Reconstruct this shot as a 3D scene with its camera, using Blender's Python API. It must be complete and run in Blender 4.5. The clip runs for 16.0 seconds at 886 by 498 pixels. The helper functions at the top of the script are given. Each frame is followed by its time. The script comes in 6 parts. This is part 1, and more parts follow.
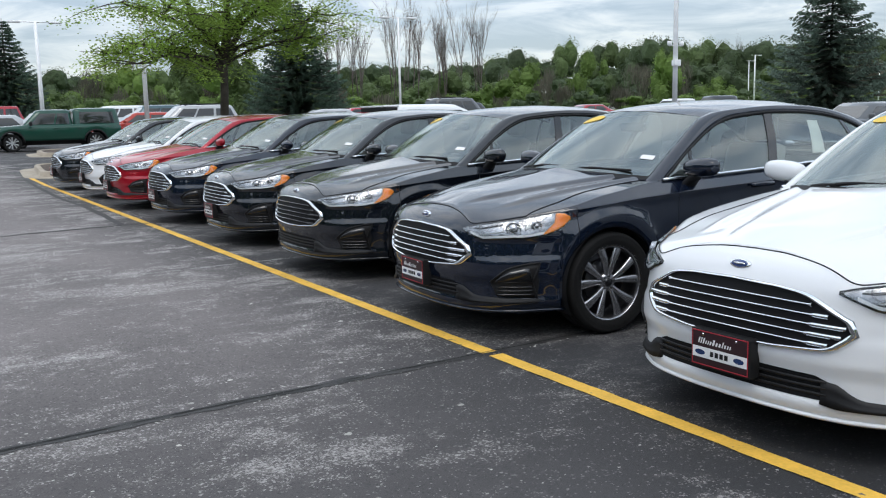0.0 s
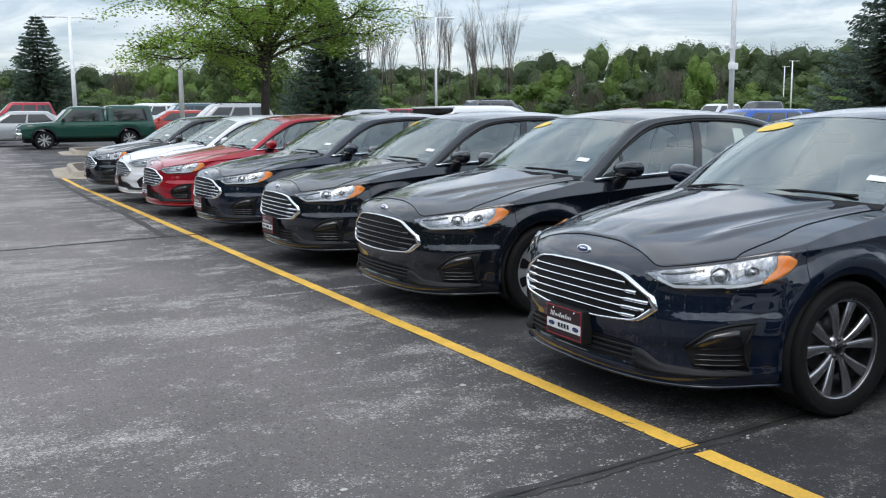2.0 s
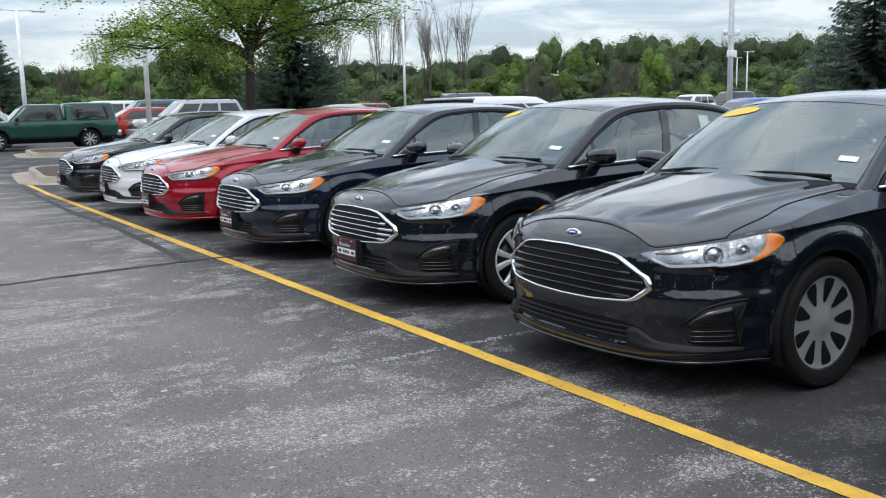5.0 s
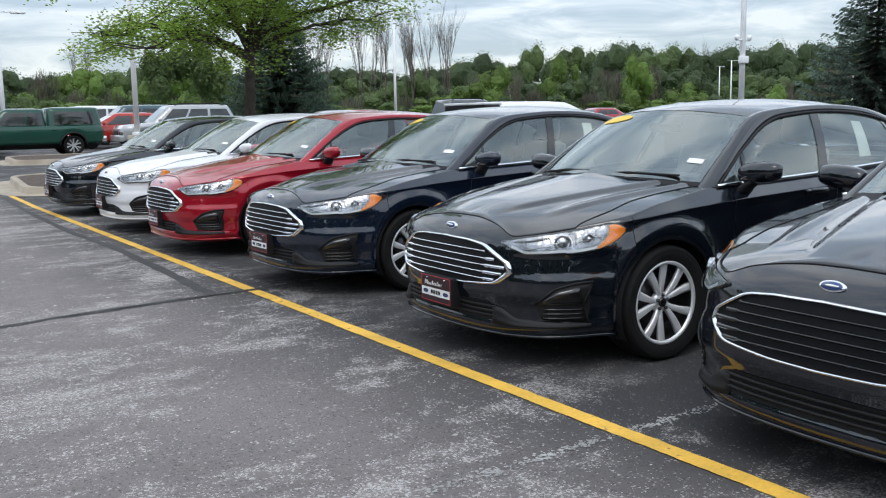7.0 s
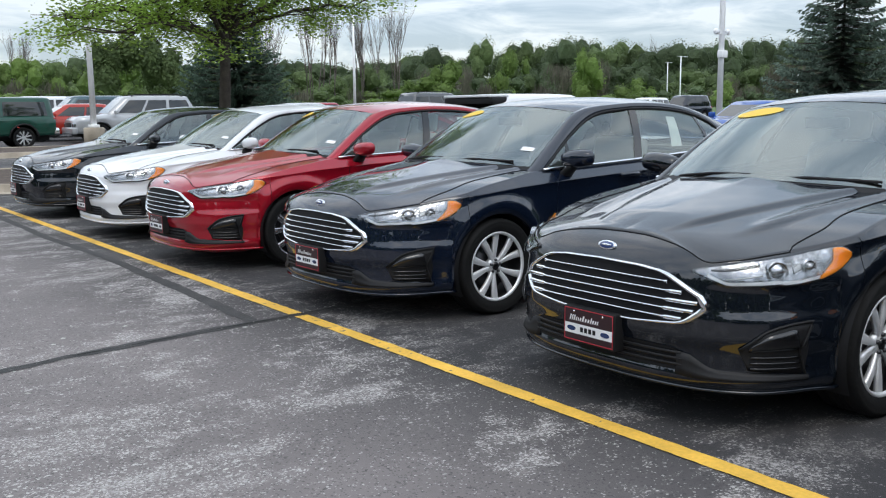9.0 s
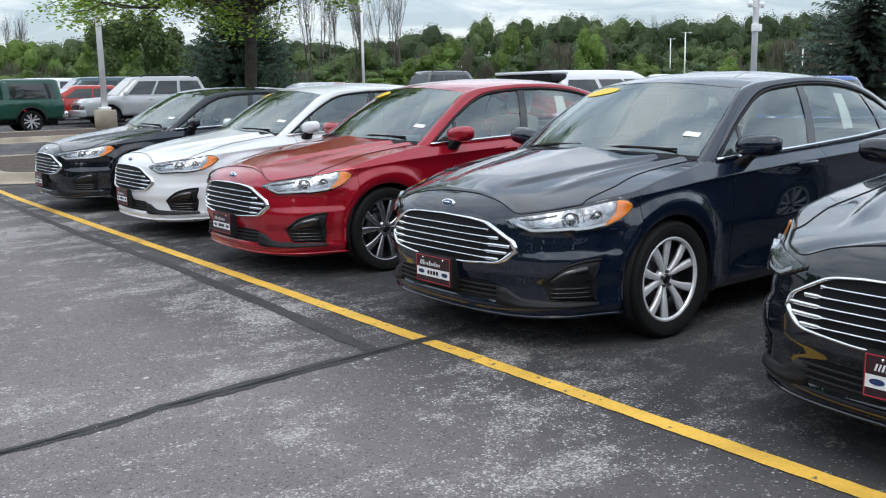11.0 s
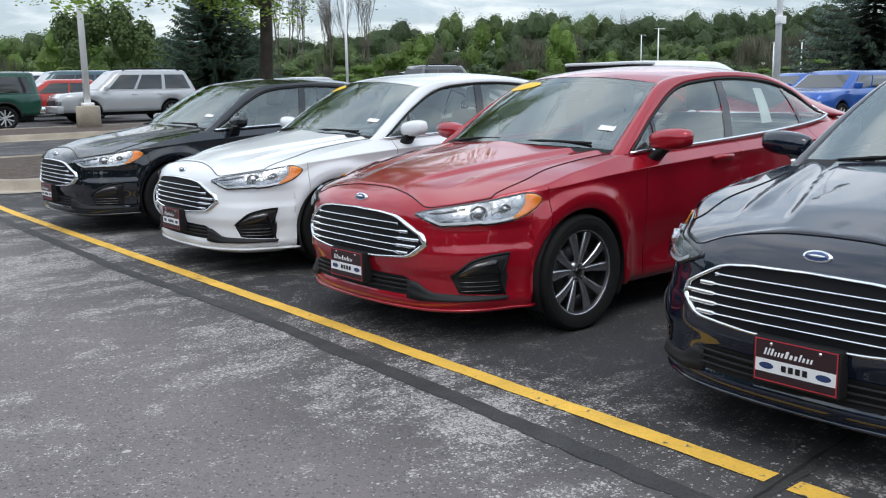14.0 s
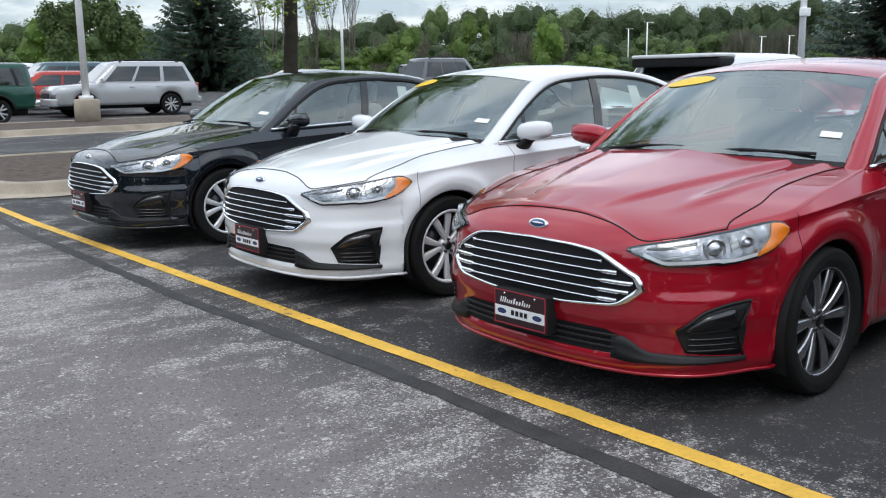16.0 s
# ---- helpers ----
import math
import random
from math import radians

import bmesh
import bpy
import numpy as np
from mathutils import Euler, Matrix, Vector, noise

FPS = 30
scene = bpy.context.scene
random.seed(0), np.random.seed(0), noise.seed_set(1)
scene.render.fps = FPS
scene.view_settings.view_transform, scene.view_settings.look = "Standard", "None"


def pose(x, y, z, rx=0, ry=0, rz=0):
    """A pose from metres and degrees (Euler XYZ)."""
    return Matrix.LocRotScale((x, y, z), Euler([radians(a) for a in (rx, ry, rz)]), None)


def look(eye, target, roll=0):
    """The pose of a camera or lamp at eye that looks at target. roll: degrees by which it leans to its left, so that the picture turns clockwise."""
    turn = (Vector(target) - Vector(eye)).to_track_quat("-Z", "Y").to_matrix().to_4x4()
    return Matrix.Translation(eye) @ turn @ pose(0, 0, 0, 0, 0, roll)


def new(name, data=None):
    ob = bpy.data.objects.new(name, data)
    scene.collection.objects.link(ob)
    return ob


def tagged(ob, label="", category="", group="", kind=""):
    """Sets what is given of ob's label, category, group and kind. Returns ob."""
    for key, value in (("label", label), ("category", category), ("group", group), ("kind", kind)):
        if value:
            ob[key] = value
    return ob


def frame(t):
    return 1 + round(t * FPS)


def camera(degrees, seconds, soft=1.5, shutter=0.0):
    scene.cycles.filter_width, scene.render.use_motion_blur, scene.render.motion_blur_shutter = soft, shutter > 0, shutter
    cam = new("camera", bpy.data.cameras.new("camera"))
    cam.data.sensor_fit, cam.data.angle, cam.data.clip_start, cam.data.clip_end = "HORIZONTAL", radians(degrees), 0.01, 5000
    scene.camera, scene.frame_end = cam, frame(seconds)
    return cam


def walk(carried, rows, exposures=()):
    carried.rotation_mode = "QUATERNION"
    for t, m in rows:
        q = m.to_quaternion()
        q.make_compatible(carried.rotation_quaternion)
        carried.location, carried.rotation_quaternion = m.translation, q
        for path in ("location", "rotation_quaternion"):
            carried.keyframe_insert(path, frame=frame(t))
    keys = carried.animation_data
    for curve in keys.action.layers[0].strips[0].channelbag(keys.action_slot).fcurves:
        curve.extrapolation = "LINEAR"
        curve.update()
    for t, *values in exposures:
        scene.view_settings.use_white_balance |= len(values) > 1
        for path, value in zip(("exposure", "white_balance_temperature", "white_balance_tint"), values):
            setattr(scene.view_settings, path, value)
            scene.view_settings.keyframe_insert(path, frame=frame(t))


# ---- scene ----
cam = camera(51.8, 16.0, 1.15)
PATH = [
    (0, (0.42, -0.414, 1.419), (1.435, 1.283, 1.125), -1.3),
    (0.5, (0.48, 0.006, 1.435), (1.486, 1.71, 1.147), -0.7),
    (1, (0.501, 0.399, 1.434), (1.526, 2.094, 1.154), -1.2),
    (1.5, (0.539, 0.779, 1.417), (1.556, 2.478, 1.138), -1.6),
    (2, (0.585, 1.219, 1.431), (1.554, 2.944, 1.142), -0.5),
    (2.5, (0.542, 1.644, 1.425), (1.521, 3.36, 1.117), -0.7),
    (3, (0.5, 2.038, 1.398), (1.492, 3.745, 1.078), -1.4),
    (3.5, (0.475, 2.436, 1.422), (1.445, 4.154, 1.093), -1.2),
    (4, (0.438, 2.892, 1.42), (1.432, 4.598, 1.1), -1.4),
    (4.2, (0.428, 3.076, 1.415), (1.445, 4.77, 1.105), -1.7),
    (6.3, (0.608, 4.854, 1.387), (1.697, 6.505, 1.09), -0.4),
    (6.5, (0.62, 5.017, 1.391), (1.705, 6.671, 1.096), -0.1),
    (7, (0.591, 5.461, 1.383), (1.686, 7.11, 1.097), -1.0),
    (7.5, (0.571, 5.836, 1.365), (1.687, 7.471, 1.079), -1.9),
    (8, (0.545, 6.214, 1.388), (1.692, 7.828, 1.105), -1.5),
    (8.2, (0.529, 6.377, 1.373), (1.694, 7.977, 1.088), -1.3),
    (10.3, (0.455, 7.911, 1.382), (1.651, 9.479, 1.047), -0.2),
    (10.5, (0.458, 8.045, 1.371), (1.652, 9.613, 1.029), -0.4),
    (11, (0.472, 8.462, 1.386), (1.658, 10.036, 1.041), -1.1),
    (11.5, (0.447, 8.932, 1.381), (1.655, 10.49, 1.039), -1.3),
    (12, (0.453, 9.346, 1.363), (1.677, 10.887, 1.008), -1.2),
    (12.5, (0.487, 9.757, 1.375), (1.717, 11.291, 1.012), -0.9),
    (13, (0.487, 10.16, 1.38), (1.738, 11.68, 1.024), -1.6),
    (13.5, (0.54, 10.552, 1.362), (1.799, 12.066, 1.014), -1.8),
    (14, (0.608, 10.935, 1.366), (1.851, 12.461, 1.012), -1.0),
    (14.5, (0.615, 11.325, 1.369), (1.845, 12.859, 1.006), -1.3),
    (15, (0.619, 11.68, 1.357), (1.854, 13.211, 0.997), -1.5),
    (15.5, (0.632, 12.025, 1.383), (1.89, 13.537, 1.023), -0.8),
    (16, (0.617, 12.445, 1.386), (1.887, 13.945, 1.017), -0.8),
]
walk(cam, [(t, look(eye, target, roll)) for t, eye, target, roll in PATH], [(0, -0.10), (1.5, -0.06), (3, -0.03), (6, -0.03), (10, 0.0), (16, 0.0)])

# ---- world, sun ----
world = bpy.data.worlds.new("overcast_sky")
scene.world = world
world.use_nodes = True
wt = world.node_tree
wt.nodes.clear()


def wn(kind, **kw):
    n = wt.nodes.new(kind)
    for k, v in kw.items():
        n.inputs[k].default_value = v
    return n


SUN_UP, SUN_TURN = radians(58), radians(215)
sky = wt.nodes.new("ShaderNodeTexSky")
sky.sky_type, sky.sun_disc, sky.sun_elevation, sky.sun_rotation = "NISHITA", False, SUN_UP, SUN_TURN
coord = wt.nodes.new("ShaderNodeTexCoord")
split = wt.nodes.new("ShaderNodeSeparateXYZ")
wt.links.new(coord.outputs["Generated"], split.inputs[0])
up = wt.nodes.new("ShaderNodeMath")
up.operation = "MAXIMUM"
wt.links.new(split.outputs[2], up.inputs[0])
up.inputs[1].default_value = 0.0
lift = wt.nodes.new("ShaderNodeMath")
lift.operation = "ADD"
wt.links.new(up.outputs[0], lift.inputs[0])
lift.inputs[1].default_value = 0.16
flat = wt.nodes.new("ShaderNodeVectorMath")
flat.operation = "DIVIDE"
wt.links.new(coord.outputs["Generated"], flat.inputs[0])
join = wt.nodes.new("ShaderNodeCombineXYZ")
for k in range(3):
    wt.links.new(lift.outputs[0], join.inputs[k])
wt.links.new(join.outputs[0], flat.inputs[1])
cloud = wn("ShaderNodeTexNoise", Scale=1.9, Detail=8.0, Roughness=0.58, Distortion=0.6)
wt.links.new(flat.outputs[0], cloud.inputs["Vector"])
ramp = wt.nodes.new("ShaderNodeValToRGB")
ramp.color_ramp.elements[0].position, ramp.color_ramp.elements[0].color = 0.39, (0.44, 0.525, 0.625, 1)
ramp.color_ramp.elements[1].position, ramp.color_ramp.elements[1].color = 0.60, (0.88, 0.92, 0.96, 1)
mid_grey = ramp.color_ramp.elements.new(0.48)
mid_grey.color = (0.61, 0.685, 0.775, 1)
wt.links.new(cloud.outputs["Fac"], ramp.inputs[0])
bg_cloud, bg_sky = wn("ShaderNodeBackground", Strength=0.80), wn("ShaderNodeBackground", Strength=0.05)
# an overcast sky is brighter overhead than at the horizon
zenith = wt.nodes.new("ShaderNodeMapRange")
zenith.interpolation_type = "SMOOTHSTEP"
for k, q in zip(("From Min", "From Max", "To Min", "To Max"), (0.08, 0.30, 0.76, 1.64)):
    zenith.inputs[k].default_value = q
wt.links.new(split.outputs[2], zenith.inputs["Value"])
wt.links.new(zenith.outputs[0], bg_cloud.inputs[1])
wt.links.new(ramp.outputs[0], bg_cloud.inputs[0])
wt.links.new(sky.outputs[0], bg_sky.inputs[0])
add = wt.nodes.new("ShaderNodeAddShader")
wt.links.new(bg_cloud.outputs[0], add.inputs[0])
wt.links.new(bg_sky.outputs[0], add.inputs[1])
out = wt.nodes.new("ShaderNodeOutputWorld")
wt.links.new(add.outputs[0], out.inputs[0])

sun = new("sun", bpy.data.lights.new("sun", "SUN"))
sun.data.energy, sun.data.angle, sun.data.color = 0.9, radians(25), (1.0, 0.96, 0.9)
sun.matrix_world = look((0, 0, 30), (0 + 30 * math.sin(SUN_TURN) * -0.6, 30 * math.cos(SUN_TURN) * -0.6, 0))

# ---- materials ----


def mat(name, base, rough=0.6, metal=0.0, vary=0.15, scale=4.0, fine=60.0, bump=0.0, bump_scale=80.0, coat=0.0, spec=0.5, per_object=0.0, per_island=0.0, coat_ior=1.5):
    """A Principled material with variation at two scales and a little relief."""
    m = bpy.data.materials.new(name)
    m.use_nodes = True
    t = m.node_tree
    b = t.nodes["Principled BSDF"]
    b.inputs["Roughness"].default_value, b.inputs["Metallic"].default_value = rough, metal
    b.inputs["Coat Weight"].default_value, b.inputs["Coat Roughness"].default_value = coat, 0.02
    b.inputs["Specular IOR Level"].default_value = spec
    b.inputs["Coat IOR"].default_value = coat_ior
    co = t.nodes.new("ShaderNodeTexCoord")
    fac = None
    for sc, amount in ((scale, vary), (fine, vary * 0.6)):
        n = t.nodes.new("ShaderNodeTexNoise")
        n.inputs["Scale"].default_value, n.inputs["Detail"].default_value = sc, 4
        t.links.new(co.outputs["Object"], n.inputs["Vector"])
        r = t.nodes.new("ShaderNodeMapRange")
        r.inputs["From Min"].default_value, r.inputs["From Max"].default_value = 0.3, 0.7
        r.inputs["To Min"].default_value, r.inputs["To Max"].default_value = 1 - amount, 1 + amount
        t.links.new(n.outputs["Fac"], r.inputs["Value"])
        fac = r.outputs[0] if fac is None else times(t, fac, r.outputs[0])
    for source, amount in (("ShaderNodeObjectInfo", per_object), ("ShaderNodeNewGeometry", per_island)):
        if amount:
            n = t.nodes.new(source)
            r = t.nodes.new("ShaderNodeMapRange")
            r.inputs["To Min"].default_value, r.inputs["To Max"].default_value = 1 - amount, 1 + amount
            t.links.new(n.outputs["Random" if per_object and source.endswith("Info") else "Random Per Island"], r.inputs["Value"])
            fac = times(t, fac, r.outputs[0])
    mul = t.nodes.new("ShaderNodeVectorMath")
    mul.operation = "SCALE"
    mul.inputs[0].default_value = base
    t.links.new(fac, mul.inputs["Scale"])
    t.links.new(mul.outputs[0], b.inputs["Base Color"])
    if bump:
        n = t.nodes.new("ShaderNodeTexNoise")
        n.inputs["Scale"].default_value, n.inputs["Detail"].default_value = bump_scale, 3
        t.links.new(co.outputs["Object"], n.inputs["Vector"])
        p = t.nodes.new("ShaderNodeBump")
        p.inputs["Strength"].default_value, p.inputs["Distance"].default_value = bump, 0.01
        t.links.new(n.outputs["Fac"], p.inputs["Height"])
        t.links.new(p.outputs[0], b.inputs["Normal"])
    return m


def times(t, a, b):
    n = t.nodes.new("ShaderNodeMath")
    n.operation = "MULTIPLY"
    t.links.new(a, n.inputs[0])
    t.links.new(b, n.inputs[1])
    return n.outputs[0]


def leafy(name, base, per_island, vary, scale, thin=0.35, fine=60.0):
    """Foliage: part of the light passes through the leaf."""
    m = mat(name, base, 0.6, per_island=per_island, vary=vary, scale=scale, fine=fine, spec=0.25)
    t = m.node_tree
    b = t.nodes["Principled BSDF"]
    tr, mx = t.nodes.new("ShaderNodeBsdfTranslucent"), t.nodes.new("ShaderNodeMixShader")
    t.links.new(b.inputs["Base Color"].links[0].from_socket, tr.inputs[0])
    mx.inputs[0].default_value = thin
    t.links.new(b.outputs[0], mx.inputs[1])
    t.links.new(tr.outputs[0], mx.inputs[2])
    t.links.new(mx.outputs[0], t.nodes["Material Output"].inputs[0])
    return m


def glass(name, tint, rough=0.0, ior=2.6):
    """Thin pane: clear with a mirror coat by Fresnel."""
    m = bpy.data.materials.new(name)
    m.use_nodes = True
    t = m.node_tree
    t.nodes.clear()
    clear, gloss, mix, fres, o = (t.nodes.new("ShaderNode" + k) for k in ("BsdfTransparent", "BsdfGlossy", "MixShader", "Fresnel", "OutputMaterial"))
    clear.inputs[0].default_value = (*tint, 1)
    gloss.inputs["Roughness"].default_value = rough
    gloss.inputs["Color"].default_value = (0.90, 0.98, 0.97, 1)
    fres.inputs["IOR"].default_value = ior
    t.links.new(fres.outputs[0], mix.inputs[0])
    t.links.new(clear.outputs[0], mix.inputs[1])
    t.links.new(gloss.outputs[0], mix.inputs[2])
    t.links.new(mix.outputs[0], o.inputs[0])
    return m


def asphalt():
    m = mat("asphalt", (0.1, 0.1, 0.1), 0.8, bump=0.5, bump_scale=260, spec=0.42)
    t = m.node_tree
    b = t.nodes["Principled BSDF"]
    co = t.nodes["Texture Coordinate"]

    def noise_at(scale, detail=5.0, rough=0.6, stretch=None):
        n = t.nodes.new("ShaderNodeTexNoise")
        n.inputs["Scale"].default_value, n.inputs["Detail"].default_value, n.inputs["Roughness"].default_value = scale, detail, rough
        if stretch:
            mp = t.nodes.new("ShaderNodeMapping")
            mp.inputs["Scale"].default_value = stretch
            t.links.new(co.outputs["Object"], mp.inputs[0])
            t.links.new(mp.outputs[0], n.inputs["Vector"])
        else:
            t.links.new(co.outputs["Object"], n.inputs["Vector"])
        return n.outputs["Fac"]

    def rng(v, a, b_, lo, hi):
        r = t.nodes.new("ShaderNodeMapRange")
        for k, q in zip(("From Min", "From Max", "To Min", "To Max"), (a, b_, lo, hi)):
            r.inputs[k].default_value = q
        t.links.new(v, r.inputs["Value"])
        return r.outputs[0]

    def mixc(f, a, b_):
        n = t.nodes.new("ShaderNodeMix")
        n.data_type = "RGBA"
        t.links.new(f, n.inputs["Factor"])
        for sock, c in ((n.inputs[6], a), (n.inputs[7], b_)):
            if isinstance(c, tuple):
                sock.default_value = (*c, 1)
            else:
                t.links.new(c, sock)
        return n.outputs[2]

    # paving bays of different age: by length along the row, and darker sealed stalls, whose colour also holds the shade
    # under the cars
    axes = t.nodes.new("ShaderNodeSeparateXYZ")
    t.links.new(co.outputs["Object"], axes.inputs[0])
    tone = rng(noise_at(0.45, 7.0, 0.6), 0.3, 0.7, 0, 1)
    shaded_dark_bay = mixc(tone, (0.0155, 0.0160, 0.0175), (0.035, 0.0355, 0.038))
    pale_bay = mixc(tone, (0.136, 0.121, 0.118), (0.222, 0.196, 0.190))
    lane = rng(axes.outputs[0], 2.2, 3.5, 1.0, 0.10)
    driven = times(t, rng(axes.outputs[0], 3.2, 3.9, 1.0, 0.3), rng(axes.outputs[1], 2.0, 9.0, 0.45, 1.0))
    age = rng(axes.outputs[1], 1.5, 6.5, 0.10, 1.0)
    base = mixc(times(t, age, lane), shaded_dark_bay, pale_bay)
    # worn patches, in which more of the pale stones show through
    worn = None
    for sc, stretch, lo, hi in ((0.8, (1.0, 1.3, 1.0), 0.52, 0.64), (2.4, (1.2, 1.0, 1.0), 0.56, 0.72), (0.45, (0.7, 1.7, 1.0), 0.53, 0.66)):
        m_ = rng(noise_at(sc, 10.0, 0.74, stretch), lo, hi, 0, 1)
        if worn is None:
            worn = m_
        else:
            mx = t.nodes.new("ShaderNodeMath")
            mx.operation = "MAXIMUM"
            t.links.new(worn, mx.inputs[0])
            t.links.new(m_, mx.inputs[1])
            worn = mx.outputs[0]
    # patches fade towards the stalls, to keep the painted shade under the cars dark
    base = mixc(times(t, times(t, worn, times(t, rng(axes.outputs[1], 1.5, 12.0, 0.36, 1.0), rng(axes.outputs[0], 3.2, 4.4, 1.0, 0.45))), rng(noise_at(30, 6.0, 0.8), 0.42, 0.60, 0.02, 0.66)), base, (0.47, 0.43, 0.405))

    def stones(scale):
        """A random value for each stone of that many to the metre."""
        v = t.nodes.new("ShaderNodeTexVoronoi")
        v.inputs["Scale"].default_value = scale
        t.links.new(co.outputs["Object"], v.inputs["Vector"])
        c = t.nodes.new("ShaderNodeSeparateColor")
        t.links.new(v.outputs["Color"], c.inputs[0])
        return c.outputs

    def over(value, limit, worn_gain):
        """1 where value passes a limit that falls where the surface is worn."""
        n = t.nodes.new("ShaderNodeMath")
        n.operation = "MULTIPLY_ADD"
        t.links.new(worn, n.inputs[0])
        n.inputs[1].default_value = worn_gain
        t.links.new(value, n.inputs[2])
        return rng(n.outputs[0], limit, limit + 0.02, 0, 1)

    for scale, lim, gain, colour in ((95, 0.985, 0.29, (0.48, 0.455, 0.435)), (150, 0.970, 0.36, (0.37, 0.352, 0.338)), (38, 0.9982, 0.006, (0.46, 0.445, 0.43))):
        st = stones(scale)
        base = mixc(times(t, over(st[0], lim, gain), driven), base, colour)
        base = mixc(times(t, rng(st[1], 0.93, 0.95, 0, 0.12 if scale < 60 else 0.5), rng(worn, 0, 1, 1, 0.5)), base, (0.030, 0.029, 0.031))
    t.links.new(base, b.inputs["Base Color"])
    return m


def worn_paint(name, colour, under, amount):
    """Road paint with worn-through spots."""
    m = mat(name, colour, 0.75, bump=0.4, bump_scale=150)
    t = m.node_tree
    b = t.nodes["Principled BSDF"]
    co = t.nodes["Texture Coordinate"]
    n1, n2 = t.nodes.new("ShaderNodeTexNoise"), t.nodes.new("ShaderNodeTexNoise")
    n1.inputs["Scale"].default_value, n1.inputs["Detail"].default_value = 22, 8
    n2.inputs["Scale"].default_value, n2.inputs["Detail"].default_value = 1.3, 3
    for n in (n1, n2):
        t.links.new(co.outputs["Object"], n.inputs["Vector"])
    s = t.nodes.new("ShaderNodeMath")
    s.operation = "MULTIPLY_ADD"
    t.links.new(n2.outputs["Fac"], s.inputs[0])
    s.inputs[1].default_value = 0.6
    t.links.new(n1.outputs["Fac"], s.inputs[2])
    r = t.nodes.new("ShaderNodeMapRange")
    r.inputs["From Min"].default_value, r.inputs["From Max"].default_value = amount, amount + 0.06
    t.links.new(s.outputs[0], r.inputs["Value"])
    x = t.nodes.new("ShaderNodeMix")
    x.data_type = "RGBA"
    t.links.new(r.outputs[0], x.inputs["Factor"])
    old = b.inputs["Base Color"].links[0].from_socket
    t.links.new(old, x.inputs[6])
    x.inputs[7].default_value = (*under, 1)
    t.links.new(x.outputs[2], b.inputs["Base Color"])
    return m


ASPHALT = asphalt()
SEAL = mat("crack_sealant", (0.034, 0.033, 0.032), 0.75, vary=0.35, scale=6, bump=0.5, bump_scale=60)
CRACK = mat("open_crack", (0.012, 0.012, 0.011), 0.95)
GRIT = mat("pale_grit", (0.40, 0.39, 0.36), 0.9, per_island=0.35)
YELLOW = worn_paint("yellow_road_paint", (0.76, 0.45, 0.065), (0.11, 0.105, 0.1), 0.965)
OLD_WHITE = mat("worn_white_paint", (0.36, 0.355, 0.34), 0.85, 0.0, vary=0.25)
CONCRETE = mat("concrete", (0.36, 0.31, 0.245), 0.9, vary=0.22, scale=2.5, bump=0.4, bump_scale=40)
MULCH = mat("mulch", (0.085, 0.062, 0.048), 0.95, vary=0.5, scale=9, fine=40, bump=1.0, bump_scale=40)
GRASS = mat("grass", (0.075, 0.13, 0.03), 0.95, vary=0.35, scale=0.15, fine=3, bump=0.5, bump_scale=8)
GALV = mat("painted_white_steel", (0.88, 0.885, 0.885), 0.45, 0.0, vary=0.06)
BARK = mat("bark", (0.055, 0.045, 0.036), 0.95, vary=0.35, scale=6, bump=0.9, bump_scale=30)
TWIG = mat("grey_twigs", (0.115, 0.095, 0.085), 0.95, vary=0.2)
BLUE_NEEDLE = leafy("blue_spruce_needles", (0.135, 0.185, 0.145), 0.45, 0.35, 0.8, 0.35)
LEAF = leafy("locust_leaf", (0.25, 0.37, 0.07), 0.35, 0.3, 0.8, 0.5)
NEEDLE = leafy("spruce_needles", (0.095, 0.145, 0.105), 0.45, 0.35, 0.8, 0.35)
WOODS = [leafy("woods_dark", (0.082, 0.118, 0.055), 0.15, 0.40, 0.05, 0.40, 0.9),
         leafy("woods_mid", (0.112, 0.160, 0.060), 0.15, 0.40, 0.05, 0.40, 0.9),
         leafy("shrub_bright", (0.150, 0.225, 0.058), 0.15, 0.35, 0.08, 0.45, 1.2),
         leafy("thicket_brown", (0.115, 0.108, 0.080), 0.15, 0.40, 0.08, 0.35, 0.9)]
ORANGE_ROOF = mat("orange_roof", (0.42, 0.11, 0.045), 0.8)
TAN_WALL = mat("tan_wall", (0.24, 0.21, 0.17), 0.85)


def paint(name, base, metal=0.0, rough=0.35, coat_ior=1.5):
    return mat(name, base, rough, metal, vary=0.03, scale=2, fine=900, coat=1.0, spec=0.05, coat_ior=coat_ior)


BLACK_PAINT = paint("black_paint", (0.004, 0.006, 0.010), coat_ior=1.68)
NAVY_PAINT = paint("blue_black_paint", (0.004, 0.008, 0.019), coat_ior=1.68)
RED_PAINT = paint("red_metallic_paint", (0.335, 0.006, 0.018), 0.35, 0.3, 1.6)
WHITE_PAINT = paint("white_paint", (0.74, 0.75, 0.765))
SILVER_PAINT = paint("silver_paint", (0.42, 0.43, 0.44), 0.3)
GREEN_PAINT = paint("dark_green_paint", (0.010, 0.060, 0.042), 0.1)
GREY_PAINT = paint("grey_paint", (0.10, 0.105, 0.11), 0.3)
TEAL_PAINT = paint("slate_teal_paint", (0.055, 0.10, 0.12), 0.3)
BLUE_PAINT = paint("blue_paint", (0.02, 0.09, 0.36), 0.3)
ORANGE_RED = paint("bright_red_paint", (0.38, 0.032, 0.02))
GLASS = glass("windscreen_glass", (0.84, 0.92, 0.88), 0.0, 2.95)
